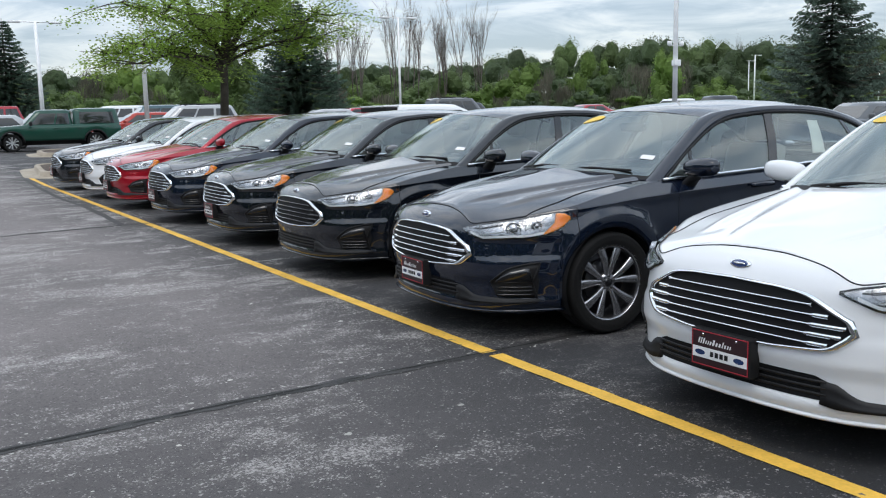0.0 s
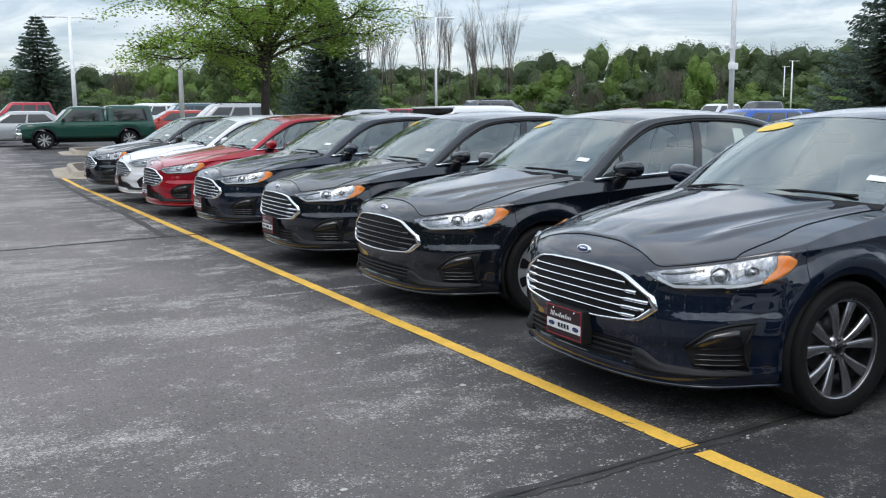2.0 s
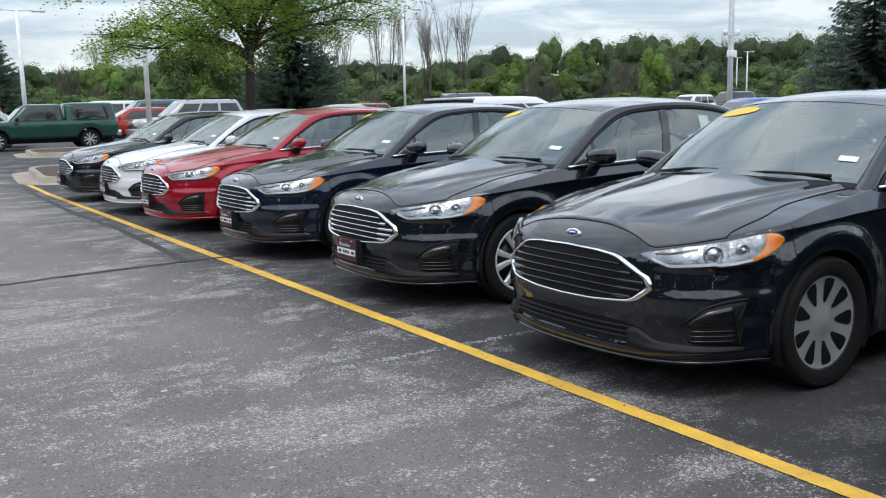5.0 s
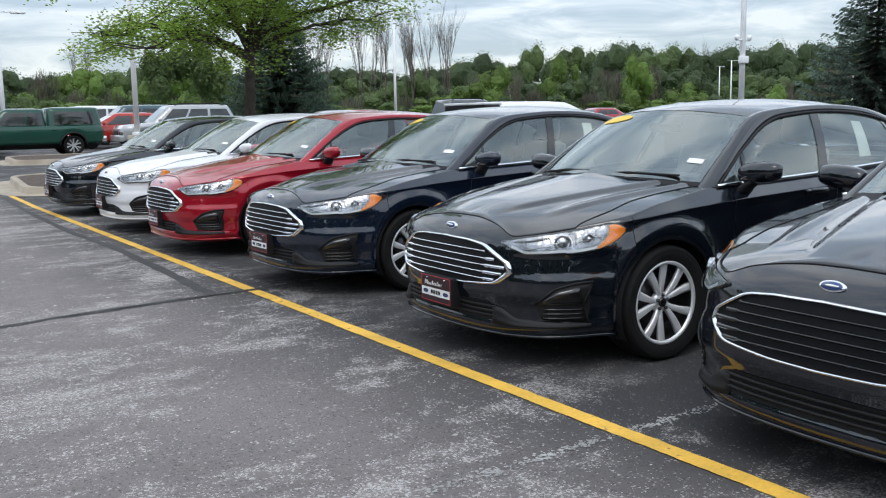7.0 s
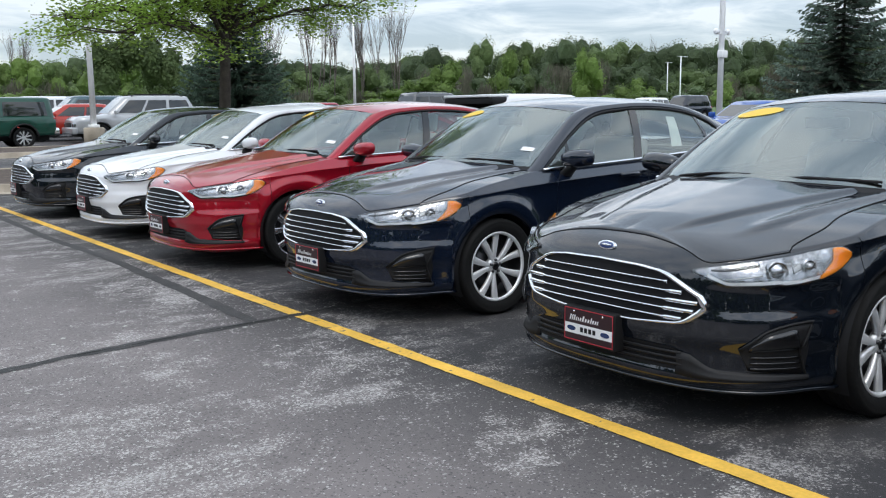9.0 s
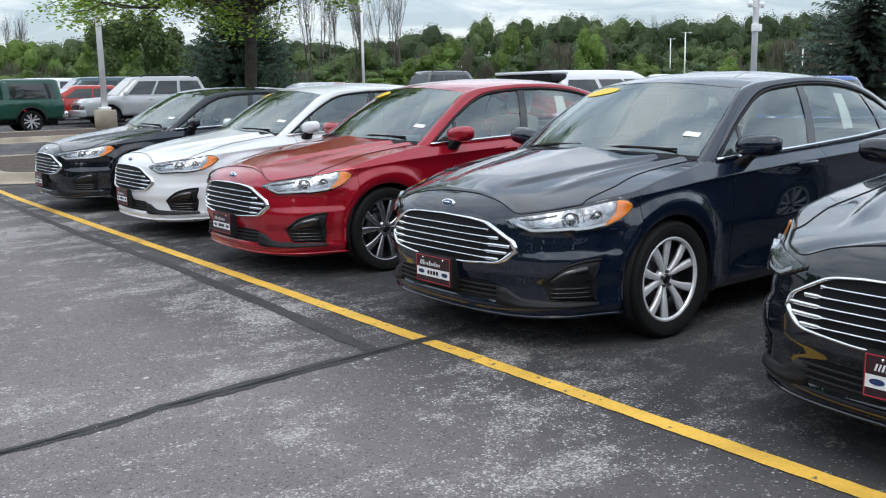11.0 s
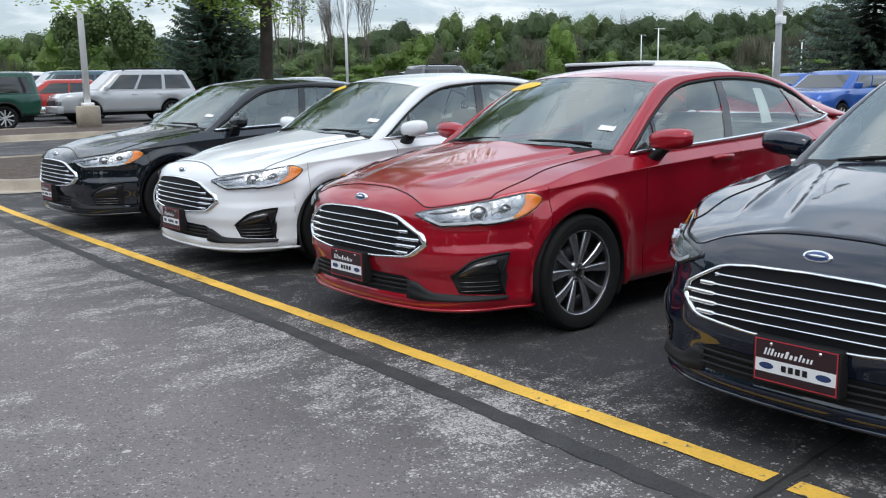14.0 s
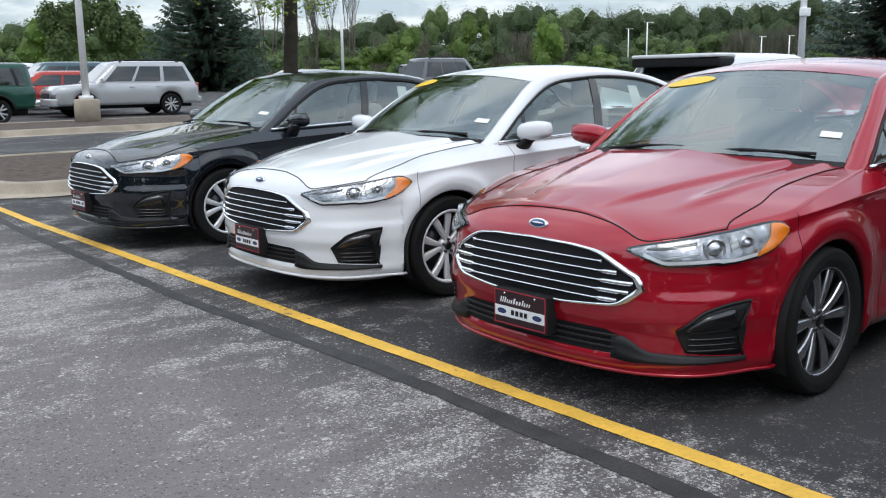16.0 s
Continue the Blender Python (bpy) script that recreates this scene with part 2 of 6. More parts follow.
SIDE_GLASS = glass("side_glass", (0.74, 0.83, 0.80), 0.0, 2.2)
LENS_GLASS = glass("lamp_lens", (0.93, 0.94, 0.95), 0.0, 1.5)
TRIM = mat("black_plastic", (0.012, 0.012, 0.013), 0.55, vary=0.2, spec=0.3)
GLOSS_BLACK = mat("gloss_black", (0.008, 0.008, 0.009), 0.15, coat=0.5)
GRILLE_BLACK = mat("grille_black", (0.006, 0.006, 0.007), 0.6, spec=0.2)
CHROME = mat("chrome", (0.80, 0.81, 0.83), 0.12, 1.0, vary=0.03)
DARK_METAL = mat("dark_grey_metal", (0.06, 0.06, 0.065), 0.35, 0.6)
ALLOY = mat("silver_alloy", (0.80, 0.81, 0.82), 0.42, 0.45, vary=0.04)
DARK_GLASS = mat("dark_window", (0.012, 0.015, 0.016), 0.06, coat=0.6)
COVER_SILVER = mat("silver_plastic_cover", (0.46, 0.47, 0.48), 0.4, 0.5, vary=0.05)
ALLOY_DARK = mat("machined_dark_alloy", (0.46, 0.46, 0.48), 0.25, 0.9, vary=0.05)
RUBBER = mat("tyre_rubber", (0.011, 0.011, 0.011), 0.85, vary=0.2, bump=0.3, bump_scale=200, spec=0.2)
REFLECTOR = mat("lamp_reflector", (0.34, 0.345, 0.36), 0.24, 0.9, vary=0.6, scale=16, bump=0.7, bump_scale=26)
AMBER = mat("amber_lens", (0.95, 0.29, 0.015), 0.25, coat=0.6, vary=0.12, scale=20)
HEADLINER = mat("pale_headliner", (0.50, 0.50, 0.48), 0.9, vary=0.05)
SEAT = mat("grey_seat_cloth", (0.36, 0.365, 0.36), 0.85, vary=0.15)
DASH = mat("dark_dash", (0.15, 0.155, 0.155), 0.7)
PAPER = mat("white_paper", (0.78, 0.78, 0.77), 0.8, vary=0.04)
STICKER = mat("yellow_sticker", (0.80, 0.52, 0.03), 0.5, vary=0.05)
PLATE_DARK = mat("maroon_plate", (0.030, 0.010, 0.013), 0.4)
PLATE_RED = mat("red_border", (0.45, 0.03, 0.045), 0.4)
OVAL_BLUE = mat("blue_enamel", (0.015, 0.04, 0.14), 0.2, coat=1.0)
TAIL_RED = mat("red_lens", (0.35, 0.012, 0.012), 0.2, coat=1.0)

# ---- mesh helpers ----


def mesh(name, verts, faces, smooth=True):
    me = bpy.data.meshes.new(name)
    me.from_pydata([tuple(v) for v in verts], [], faces)
    if smooth:
        me.shade_smooth()
    me.update()
    return me


def part(name, me, material, parent=None, label=""):
    ob = new(name, me)
    if not me.materials:
        me.materials.append(material)
    if me.materials[0] != material:
        ob.material_slots[0].link = "OBJECT"
        ob.material_slots[0].material = material
    ob.parent = parent
    return tagged(ob, label) if label else ob


def grid(rows, closed_u=False, closed_v=False):
    """Vertices and quads of a grid of points."""
    n, m = len(rows), len(rows[0])
    verts = [p for r in rows for p in r]
    faces = []
    for i in range(n if closed_v else n - 1):
        for j in range(m if closed_u else m - 1):
            a, b = i * m + j, i * m + (j + 1) % m
            c, d = ((i + 1) % n) * m + (j + 1) % m, ((i + 1) % n) * m + j
            faces.append((a, b, c, d))
    return verts, faces


def merged(*bits):
    verts, faces = [], []
    for v, f in bits:
        k = len(verts)
        verts += list(v)
        faces += [tuple(i + k for i in q) for q in f]
    return verts, faces


def moved(bit, m):
    return [tuple(m @ Vector(v)) for v in bit[0]], bit[1]


def box(x0, x1, y0, y1, z0, z1, bevel=0.0):
    """A box with chamfered edges."""
    if not bevel:
        v = [(x, y, z) for x in (x0, x1) for y in (y0, y1) for z in (z0, z1)]
        return v, [(0, 1, 3, 2), (4, 6, 7, 5), (0, 4, 5, 1), (2, 3, 7, 6), (0, 2, 6, 4), (1, 5, 7, 3)]
    bm = bmesh.new()
    bmesh.ops.create_cube(bm, size=1)
    for v in bm.verts:
        v.co = Vector(((x0 + x1) / 2 + v.co.x * (x1 - x0), (y0 + y1) / 2 + v.co.y * (y1 - y0), (z0 + z1) / 2 + v.co.z * (z1 - z0)))
    bmesh.ops.bevel(bm, geom=bm.edges[:], offset=bevel, segments=2, affect="EDGES", profile=0.6)
    bm.verts.index_update()
    r = [tuple(v.co) for v in bm.verts], [tuple(v.index for v in f.verts) for f in bm.faces]
    bm.free()
    return r


def spline(pts, n):
    """n points evenly along a Catmull-Rom curve through pts (any dimension), in numpy."""
    p = np.array(pts, float)
    p = np.vstack([2 * p[0] - p[1], p, 2 * p[-1] - p[-2]])
    res = []
    for i in range(1, len(p) - 2):
        for t in np.linspace(0, 1, 24, endpoint=False):
            a, b, c, d = p[i - 1], p[i], p[i + 1], p[i + 2]
            res.append(0.5 * (2 * b + (c - a) * t + (2 * a - 5 * b + 4 * c - d) * t * t + (3 * b - a - 3 * c + d) * t ** 3))
    res.append(p[-2])
    res = np.array(res)
    if n is None:
        return res
    s = np.r_[0, np.cumsum(np.linalg.norm(np.diff(res, axis=0), axis=1))]
    q = np.linspace(0, s[-1], n)
    return np.array([[np.interp(v, s, res[:, k]) for k in range(res.shape[1])] for v in q])


def tube(pts, radius, sides=8, closed=False, squash=None):
    """A round bar along points; radius may be a list."""
    pts = [Vector(p) for p in pts]
    rows = []
    n = len(pts)
    ref = Vector((0, 0, 1))
    for i, p in enumerate(pts):
        d = (pts[(i + 1) % n if closed else min(i + 1, n - 1)] - pts[(i - 1) % n if closed else max(i - 1, 0)]).normalized()
        r0 = ref if abs(d.dot(ref)) < 0.95 else Vector((1, 0, 0))
        a = d.cross(r0).normalized()
        b = a.cross(d)
        r = radius[i] if isinstance(radius, (list, tuple)) else radius
        ra, rb = (r, r) if squash is None else (r * squash[0], r * squash[1])
        rows.append([tuple(p + a * ra * math.cos(k * math.tau / sides) + b * rb * math.sin(k * math.tau / sides)) for k in range(sides)])
    v, f = grid(rows, closed_u=True, closed_v=closed)
    if not closed:
        f = f + [tuple(reversed(range(sides))), tuple(range(len(v) - sides, len(v)))]
    return v, f


def lathe(profile, n=48, axis="y"):
    """A turned solid about the y axis: profile of (radius, y)."""
    rows = [[(r * math.cos(k * math.tau / n), y, r * math.sin(k * math.tau / n)) for k in range(n)] for r, y in profile]
    return grid(rows, closed_u=True)


def thing(name, label, category, m, group="", kind=""):
    e = new(name)
    e.matrix_world = m
    e.empty_display_size = 0.1
    return tagged(e, label, category, group, kind)


def interp(x, pts):
    xs, ys = zip(*pts)
    return float(np.interp(x, xs, ys))


def smooth(a, b, x):
    t = min(max((x - a) / (b - a), 0), 1)
    return t * t * (3 - 2 * t)


def ground_z(x, y):
    """The lot is level along the row and rises very slightly beyond its end."""
    return 0.014 * max(0.0, min(y, 130) - 22)

# ---- the sedan: x runs back from the nose, y across, z up ----
HUB_F, HUB_R, HUB_Z, ARCH = 0.92, 3.77, 0.328, 0.362
PLAN = spline([(0, 0), (0.007, 0.2), (0.034, 0.40), (0.092, 0.565), (0.215, 0.722), (0.42, 0.828), (0.66, 0.888), (0.98, 0.915), (1.6, 0.918), (2.4, 0.92), (3.2, 0.92),
               (3.83, 0.91), (4.3, 0.865), (4.62, 0.75), (4.78, 0.52), (4.84, 0.25), (4.855, 0)], 2001)
PLAN_S = np.r_[0, np.cumsum(np.linalg.norm(np.diff(PLAN, axis=0), axis=1))]
PLAN_T = np.gradient(PLAN, axis=0)
PLAN_T /= np.linalg.norm(PLAN_T, axis=1)[:, None]
FRONT_IN = [(0.15, 0.11), (0.165, 0.085), (0.185, 0.045), (0.21, 0.018), (0.245, 0.006), (0.28, 0.022), (0.36, 0.018), (0.42, 0.0), (0.5, 0.004), (0.58, 0.012), (0.66, 0.026), (0.70, 0.036), (0.74, 0.062), (0.775, 0.098), (0.80, 0.145), (0.815, 0.185), (0.84, 0.22)]
SIDE_LOW = [(0.15, 0.10), (0.18, 0.07), (0.22, 0.035), (0.26, 0.028), (0.34, 0.034), (0.48, 0.022), (0.60, 0.010)]
CREASE = [(0.0, 0.775), (0.4, 0.79), (0.6, 0.810), (1.1, 0.854), (1.5, 0.876), (2.2, 0.905), (3.3, 0.938), (4.3, 0.955)]
REAR_IN = [(0.18, 0.12), (0.25, 0.07), (0.36, 0.01), (0.55, 0.0), (0.62, 0.03), (0.68, 0.09), (0.85, 0.07), (0.98, 0.06), (1.04, 0.09), (1.1, 0.12)]
TOP_Z = spline([(0, 0.812), (0.2, 0.806), (0.40, 0.780), (0.54, 0.735), (0.64, 0.742), (0.80, 0.760), (1.0, 0.784), (1.22, 0.822), (1.45, 0.872), (1.62, 0.898), (1.9, 0.938), (2.15, 0.957), (2.6, 0.973), (3.3, 1.000), (4.2, 1.040), (4.7, 1.062),
                (5.1, 1.072), (5.6, 1.07), (6.0, 1.06), (6.4, 1.05)], None)


def plan_at(s):
    """Point and outward normal of the car's outline at the length s from the nose (half car, y positive)."""
    x, y = np.interp(s, PLAN_S, PLAN[:, 0]), np.interp(s, PLAN_S, PLAN[:, 1])
    tx, ty = np.interp(s, PLAN_S, PLAN_T[:, 0]), np.interp(s, PLAN_S, PLAN_T[:, 1])
    q = math.hypot(tx, ty)
    return x, y, -ty / q, tx / q


def s_of_x(x):
    return float(np.interp(x, PLAN[:1500, 0], PLAN_S[:1500]))


def top_z(s):
    return float(np.interp(s, TOP_Z[:, 0], TOP_Z[:, 1]))


S_END = float(PLAN_S[-1])


def skin(s, z, off=0.0, side=1):
    """A point on the car's skin at outline length s and height z, pushed out by off."""
    x, y, nx, ny = plan_at(s)
    f, r = 1 - smooth(0.22, 0.72, x), smooth(4.25, 4.7, x)
    # the flank folds at a sharp shoulder line that rises towards the rear
    zc = interp(x, CREASE)
    side_in = SIDE_LOW + [(zc - 0.13, 0.008), (zc - 0.065, 0.013), (zc - 0.014, 0.004), (zc, 0.0), (zc + 0.15, 0.175)]
    a = interp(z, FRONT_IN) * f + interp(z, REAR_IN) * r + interp(z, side_in) * (1 - f - r)
    # swelling over the wheels
    for hub in (HUB_F, HUB_R):
        d = math.hypot(x - hub, (z - HUB_Z) * 0.9)
        a -= 0.032 * math.exp(-((d - 0.385) / 0.065) ** 2) * (1 - f) * smooth(zc, zc - 0.07, z)
    # a ledge across the bumper's corner, with a hollow between it and the lamp
    a += 0.011 * smooth(0.42, 0.76, y) * (1 - smooth(0.48, 0.68, x)) * smooth(0.500, 0.548, z) * (1 - smooth(0.618, 0.660, z))
    # scooped door flank
    if 1.4 < x < 3.5:
        a += 0.016 * math.exp(-((z - 0.42) / 0.10) ** 2) * smooth(1.4, 1.7, x) * (1 - smooth(3.2, 3.5, x))
    a = max(a, -0.02) - off
    return (x - nx * a, side * max(y - ny * a, 0.0), z) if y > 1e-6 else (x - nx * a, 0.0, z)


def bottom_z(x):
    z = 0.162 + 0.043 * smooth(0.40, 0.62, x)
    for hub in (HUB_F, HUB_R):
        if abs(x - hub) < ARCH:
            z = max(z, HUB_Z + math.sqrt(ARCH ** 2 - (x - hub) ** 2))
    return z


def skin_panel(s0, s1, n, rows=22, creased=True, gap=0.0012):
    """A panel of the skin between two lengths, from its lower edge to the top edge."""
    marks = list(np.linspace(s0 + gap, s1 - gap, n))
    for hub in (HUB_F, HUB_R):
        for k in range(15):
            sx = s_of_x(hub - ARCH * math.cos(k / 14 * math.pi))
            for e in ((-0.0008, 0.0008) if k in (0, 14) else (0,)):
                if s0 + gap < sx + e < s1 - gap:
                    marks.append(sx + e)
    marks.sort()
    bits = []
    for side in (1, -1):
        cols = []
        for s in marks:
            x = plan_at(s)[0]
            lo, hi = bottom_z(x), top_z(s)
            zc = interp(x, CREASE)
            if creased and hi > zc + 0.012:
                zs = list(np.linspace(lo, zc - 0.016, rows - 5)) + [zc - 0.006, zc, zc + 0.005] + list(np.linspace(zc + 0.3 * (hi - zc), hi, 3))
            else:
                zs = np.linspace(lo, hi, rows + 1)
            cols.append([skin(s, z, 0, side) for z in zs])
        # turned-in lips along lower and upper edges
        for c, s in zip(cols, marks):
            x = plan_at(s)[0]
            c.insert(0, skin(s, bottom_z(x), -0.03, side))
        v, f = grid(cols)
        if side == -1:
            f = [tuple(reversed(q)) for q in f]
        bits.append((v, f))
    return bits


def welded(name, bits):
    v, f = merged(*bits)
    bm = bmesh.new()
    vs = [bm.verts.new(p) for p in v]
    for q in f:
        try:
            bm.faces.new([vs[i] for i in q])
        except ValueError:
            pass
    bmesh.ops.remove_doubles(bm, verts=bm.verts, dist=0.0006)
    bmesh.ops.recalc_face_normals(bm, faces=bm.faces)
    for q in bm.faces:
        q.smooth = True
    me = bpy.data.meshes.new(name)
    bm.to_mesh(me)
    bm.free()
    return me


def strip(s_a, s_b, low, high, off, n=28, rows=6, side=1):
    """A patch lying on the skin between two height curves of u in 0..1."""
    cols = []
    for k in range(n + 1):
        u = k / n
        s = s_a + (s_b - s_a) * u
        lo, hi = low(u), high(u)
        o = off(u) if callable(off) else off
        cols.append([skin(s, lo + (hi - lo) * j / rows, o, side) for j in range(rows + 1)])
    v, f = grid(cols)
    return (v, [tuple(reversed(q)) for q in f]) if side == -1 else (v, f)


def rimmed(bit, depth, m, n):
    """Give a grid patch of (n+1) x (m+1) points a turned-down border towards the car's middle."""
    v, f = bit
    c = Vector((2.4, 0, 0.6))
    edge = [i * (m + 1) for i in range(n + 1)] + [n * (m + 1) + j for j in range(1, m + 1)] + [i * (m + 1) + m for i in range(n - 1, -1, -1)] + [j for j in range(m - 1, 0, -1)]
    base = len(v)
    v = list(v) + [tuple(Vector(v[i]) + (c - Vector(v[i])).normalized() * depth) for i in edge]
    f = list(f) + [(edge[k], edge[(k + 1) % len(edge)], base + (k + 1) % len(edge), base + k) for k in range(len(edge))]
    return v, f


# hood: from the top edge of nose and wings in to the middle line
HOOD_MID = [(0.15, 0.812), (0.2, 0.826), (0.3, 0.848), (0.5, 0.884), (0.8, 0.934), (1.0, 0.968), (1.14, 0.996)]


def hood_z(x, y, z):
    crease = 0.2 + 0.3 * (x - 0.2) / 0.93
    z += 0.018 * smooth(crease + 0.022, crease - 0.010, abs(y)) * smooth(0.2, 0.45, x)
    c2 = 0.47 + 0.2 * (x - 0.3)
    return z + 0.014 * math.exp(-((abs(y) - c2) / (0.018 if abs(y) > c2 else 0.05)) ** 2) * smooth(0.3, 0.6, x)


def hood_row(u, side):
    """Points of the hood from its edge, at the share u of that edge, in to the middle line."""
    s = s_of_x(1.40) * u
    e = skin(s, top_z(s), 0, side)
    inx = Vector((0.35, -side * 0.9, 0)).normalized() if u > 0.2 else Vector((1, 0, 0))
    ex, ey, ez = e[0] + 0.004 * inx.x, e[1] + 0.004 * inx.y * (1 if abs(e[1]) > 0.02 else 0), e[2] + 0.002
    cx = 0.19 + (1.135 - 0.19) * u ** 1.9
    row = []
    for j in range(41):
        w = j / 40
        x = ex + (cx - ex) * w
        y = ey * (1 - w)
        g = 1 - (1 - w) ** 2.0
        z = ez + (interp(cx, HOOD_MID) - ez) * g
        row.append((x, y, z + (hood_z(x, y, z) - z) * min(1, w * 8)))
    return row


def hood_mesh():
    bits = []
    for side in (1, -1):
        rows = []
        for i in range(46):
            row = hood_row(i / 45, side)
            row.insert(0, (row[0][0], row[0][1], row[0][2] - 0.02))
            rows.append(row)
        v, f = grid(rows)
        bits.append((v, f if side == 1 else [tuple(reversed(q)) for q in f]))
    return welded("hood", bits)


def mirror_bits(bit):
    v, f = bit
    return [(v, f), ([(x, -y, z) for x, y, z in v], [tuple(reversed(q)) for q in f])]


IN_LINE = spline([(1.36, 0.735, 0.975), (1.66, 0.675, 1.185), (1.96, 0.605, 1.360), (2.3, 0.60, 1.405), (2.7, 0.60, 1.42), (3.1, 0.585, 1.405), (3.45, 0.565, 1.35), (3.8, 0.58, 1.25), (4.22, 0.62, 1.10)], 61)
OUT_LINE = spline([(1.42, 0.825, 0.958), (1.75, 0.735, 1.172), (2.08, 0.66, 1.325), (2.4, 0.652, 1.372), (2.8, 0.652, 1.382), (3.2, 0.645, 1.35), (3.5, 0.665, 1.27), (3.78, 0.735, 1.115), (4.2, 0.765, 1.075)], 61)


SCREEN_K, SCREEN_X, SCREEN_Z = 14, 1.82, 1.402


def windscreen(inset=0.0):
    rows = []
    for i in range(13):
        v = i / 12
        k = v * SCREEN_K
        a = [float(np.interp(k, range(61), IN_LINE[:, q])) for q in range(3)]
        cx, cz = 1.135 + (SCREEN_X - 1.135) * v, 1.005 + (SCREEN_Z - 1.005) * v + 0.02 * math.sin(v * math.pi)
        row = []
        for j in range(25):
            u = j / 12 - 1
            q = abs(u) ** 2.1
            row.append((cx + (a[0] - cx) * q, -a[1] * u, cz + (a[2] - cz) * q - inset))
        rows.append(row)
    return grid(rows)


def screen_border():
    """Dark printed band along the foot and both sides of the windscreen."""
    v, _ = windscreen(0.004)
    rows = [v[25 * i:25 * i + 25] for i in range(13)]
    foot = grid([rows[0], [tuple(Vector(a).lerp(Vector(b), 0.75)) for a, b in zip(rows[0], rows[1])]])
    sides = [grid([[tuple(Vector(r[e]).lerp(Vector(r[e + d]), w)) for w in (0, 0.45)] for r in rows]) for e, d in ((0, 1), (24, -1))]
    return merged(foot, *sides)


def backlight():
    rows = []
    for i in range(11):
        v = i / 10
        k = 43 + v * 17
        a = [float(np.interp(k, range(61), IN_LINE[:, q])) for q in range(3)]
        cx, cz = 3.52 + (4.33 - 3.52) * v, 1.415 + (1.09 - 1.415) * v
        rows.append([(cx + (a[0] - cx) * abs(j / 10 - 1) ** 2, -a[1] * (j / 10 - 1), cz + (a[2] - cz) * abs(j / 10 - 1) ** 2) for j in range(21)])
    return grid(rows)


def roof():
    rows = []
    for i in range(25):
        k = SCREEN_K + (43 - SCREEN_K) * i / 24
        a = [float(np.interp(k, range(61), IN_LINE[:, q])) for q in range(3)]
        u = i / 24
        cx = SCREEN_X + (3.52 - SCREEN_X) * u
        cz = interp(cx, [(1.82, 1.404), (1.9, 1.423), (2.0, 1.440), (2.15, 1.456), (2.4, 1.472), (2.7, 1.478), (3.0, 1.468), (3.3, 1.445), (3.52, 1.417)])
        rows.append([(cx + (a[0] - cx) * abs(j / 12 - 1) ** 2.2, -a[1] * (j / 12 - 1), cz + (a[2] - cz) * abs(j / 12 - 1) ** 2.2) for j in range(25)])
    return grid(rows)


def pillars(side):
    """A-pillar, roof rail and C-pillar as one arch between screen edge and side window."""
    rows = []
    for k in range(61):
        a, b = Vector(IN_LINE[k]), Vector(OUT_LINE[k])
        row = []
        for j in range(7):
            w = j / 6
            p = a.lerp(b, w)
            n = Vector((-0.25, 0.55, 0.8)) if k < 22 else Vector((0, 0.6, 0.8))
            p += n.normalized() * 0.022 * math.sin(w * math.pi)
            row.append((p.x, side * p.y, p.z))
        row.insert(0, (a.x + 0.01, side * (a.y - 0.004), a.z - 0.03))
        row.append((b.x, side * (b.y - 0.02), b.z - 0.006))
        rows.append(row)
    rows.insert(0, [(x - 0.10, y, z - 0.062) for x, y, z in rows[0]])
    v, f = grid(rows)
    return v, (f if side == -1 else [tuple(reversed(q)) for q in f])


BELT = spline([(1.40, 0.830, 0.951), (1.9, 0.842, 0.968), (2.5, 0.843, 0.992), (3.1, 0.835, 1.022), (3.6, 0.805, 1.060), (3.80, 0.775, 1.095)], 41)


def side_pane(x0b, x1b, x0t, x1t, side, off=0.0, n=14):
    """Glass between the belt and the rail; bottom and top limits along the car."""
    rows = []
    for i in range(n + 1):
        u = i / n
        xb, xt = x0b + (x1b - x0b) * u, x0t + (x1t - x0t) * u
        b = [np.interp(xb, BELT[:, 0], BELT[:, q]) for q in range(3)]
        o = [np.interp(xt, OUT_LINE[:, 0], OUT_LINE[:, q]) for q in range(3)]
        row = []
        for j in range(7):
            w = j / 6
            bow = 0.018 * math.sin(w * math.pi)
            row.append((b[0] + (o[0] - b[0]) * w, side * (b[1] + (o[1] - b[1]) * w - 0.012 + bow + off), b[2] + (o[2] - 0.004 - b[2]) * w))
        rows.append(row)
    v, f = grid(rows)
    return v, (f if side == 1 else [tuple(reversed(q)) for q in f])


def deck():
    bits = []
    rows = []
    s0, s1 = PLAN_S[-1] - 1.62, PLAN_S[-1]
    for i in range(20):
        u = i / 19
        s = s0 + (s1 - s0) * u
        e = skin(s, top_z(s) - 0.002)
        cx = 4.30 + 0.47 * u ** 0.7
        row = []
        for j in range(13):
            w = j / 12
            row.append((e[0] + (cx - e[0]) * w, e[1] * (1 - w), e[2] + (1.088 - 0.012 * u - e[2]) * (1 - (1 - w) ** 2)))
        rows.append(row)
    bits = mirror_bits(grid(rows))
    return welded("trunk_lid", bits)


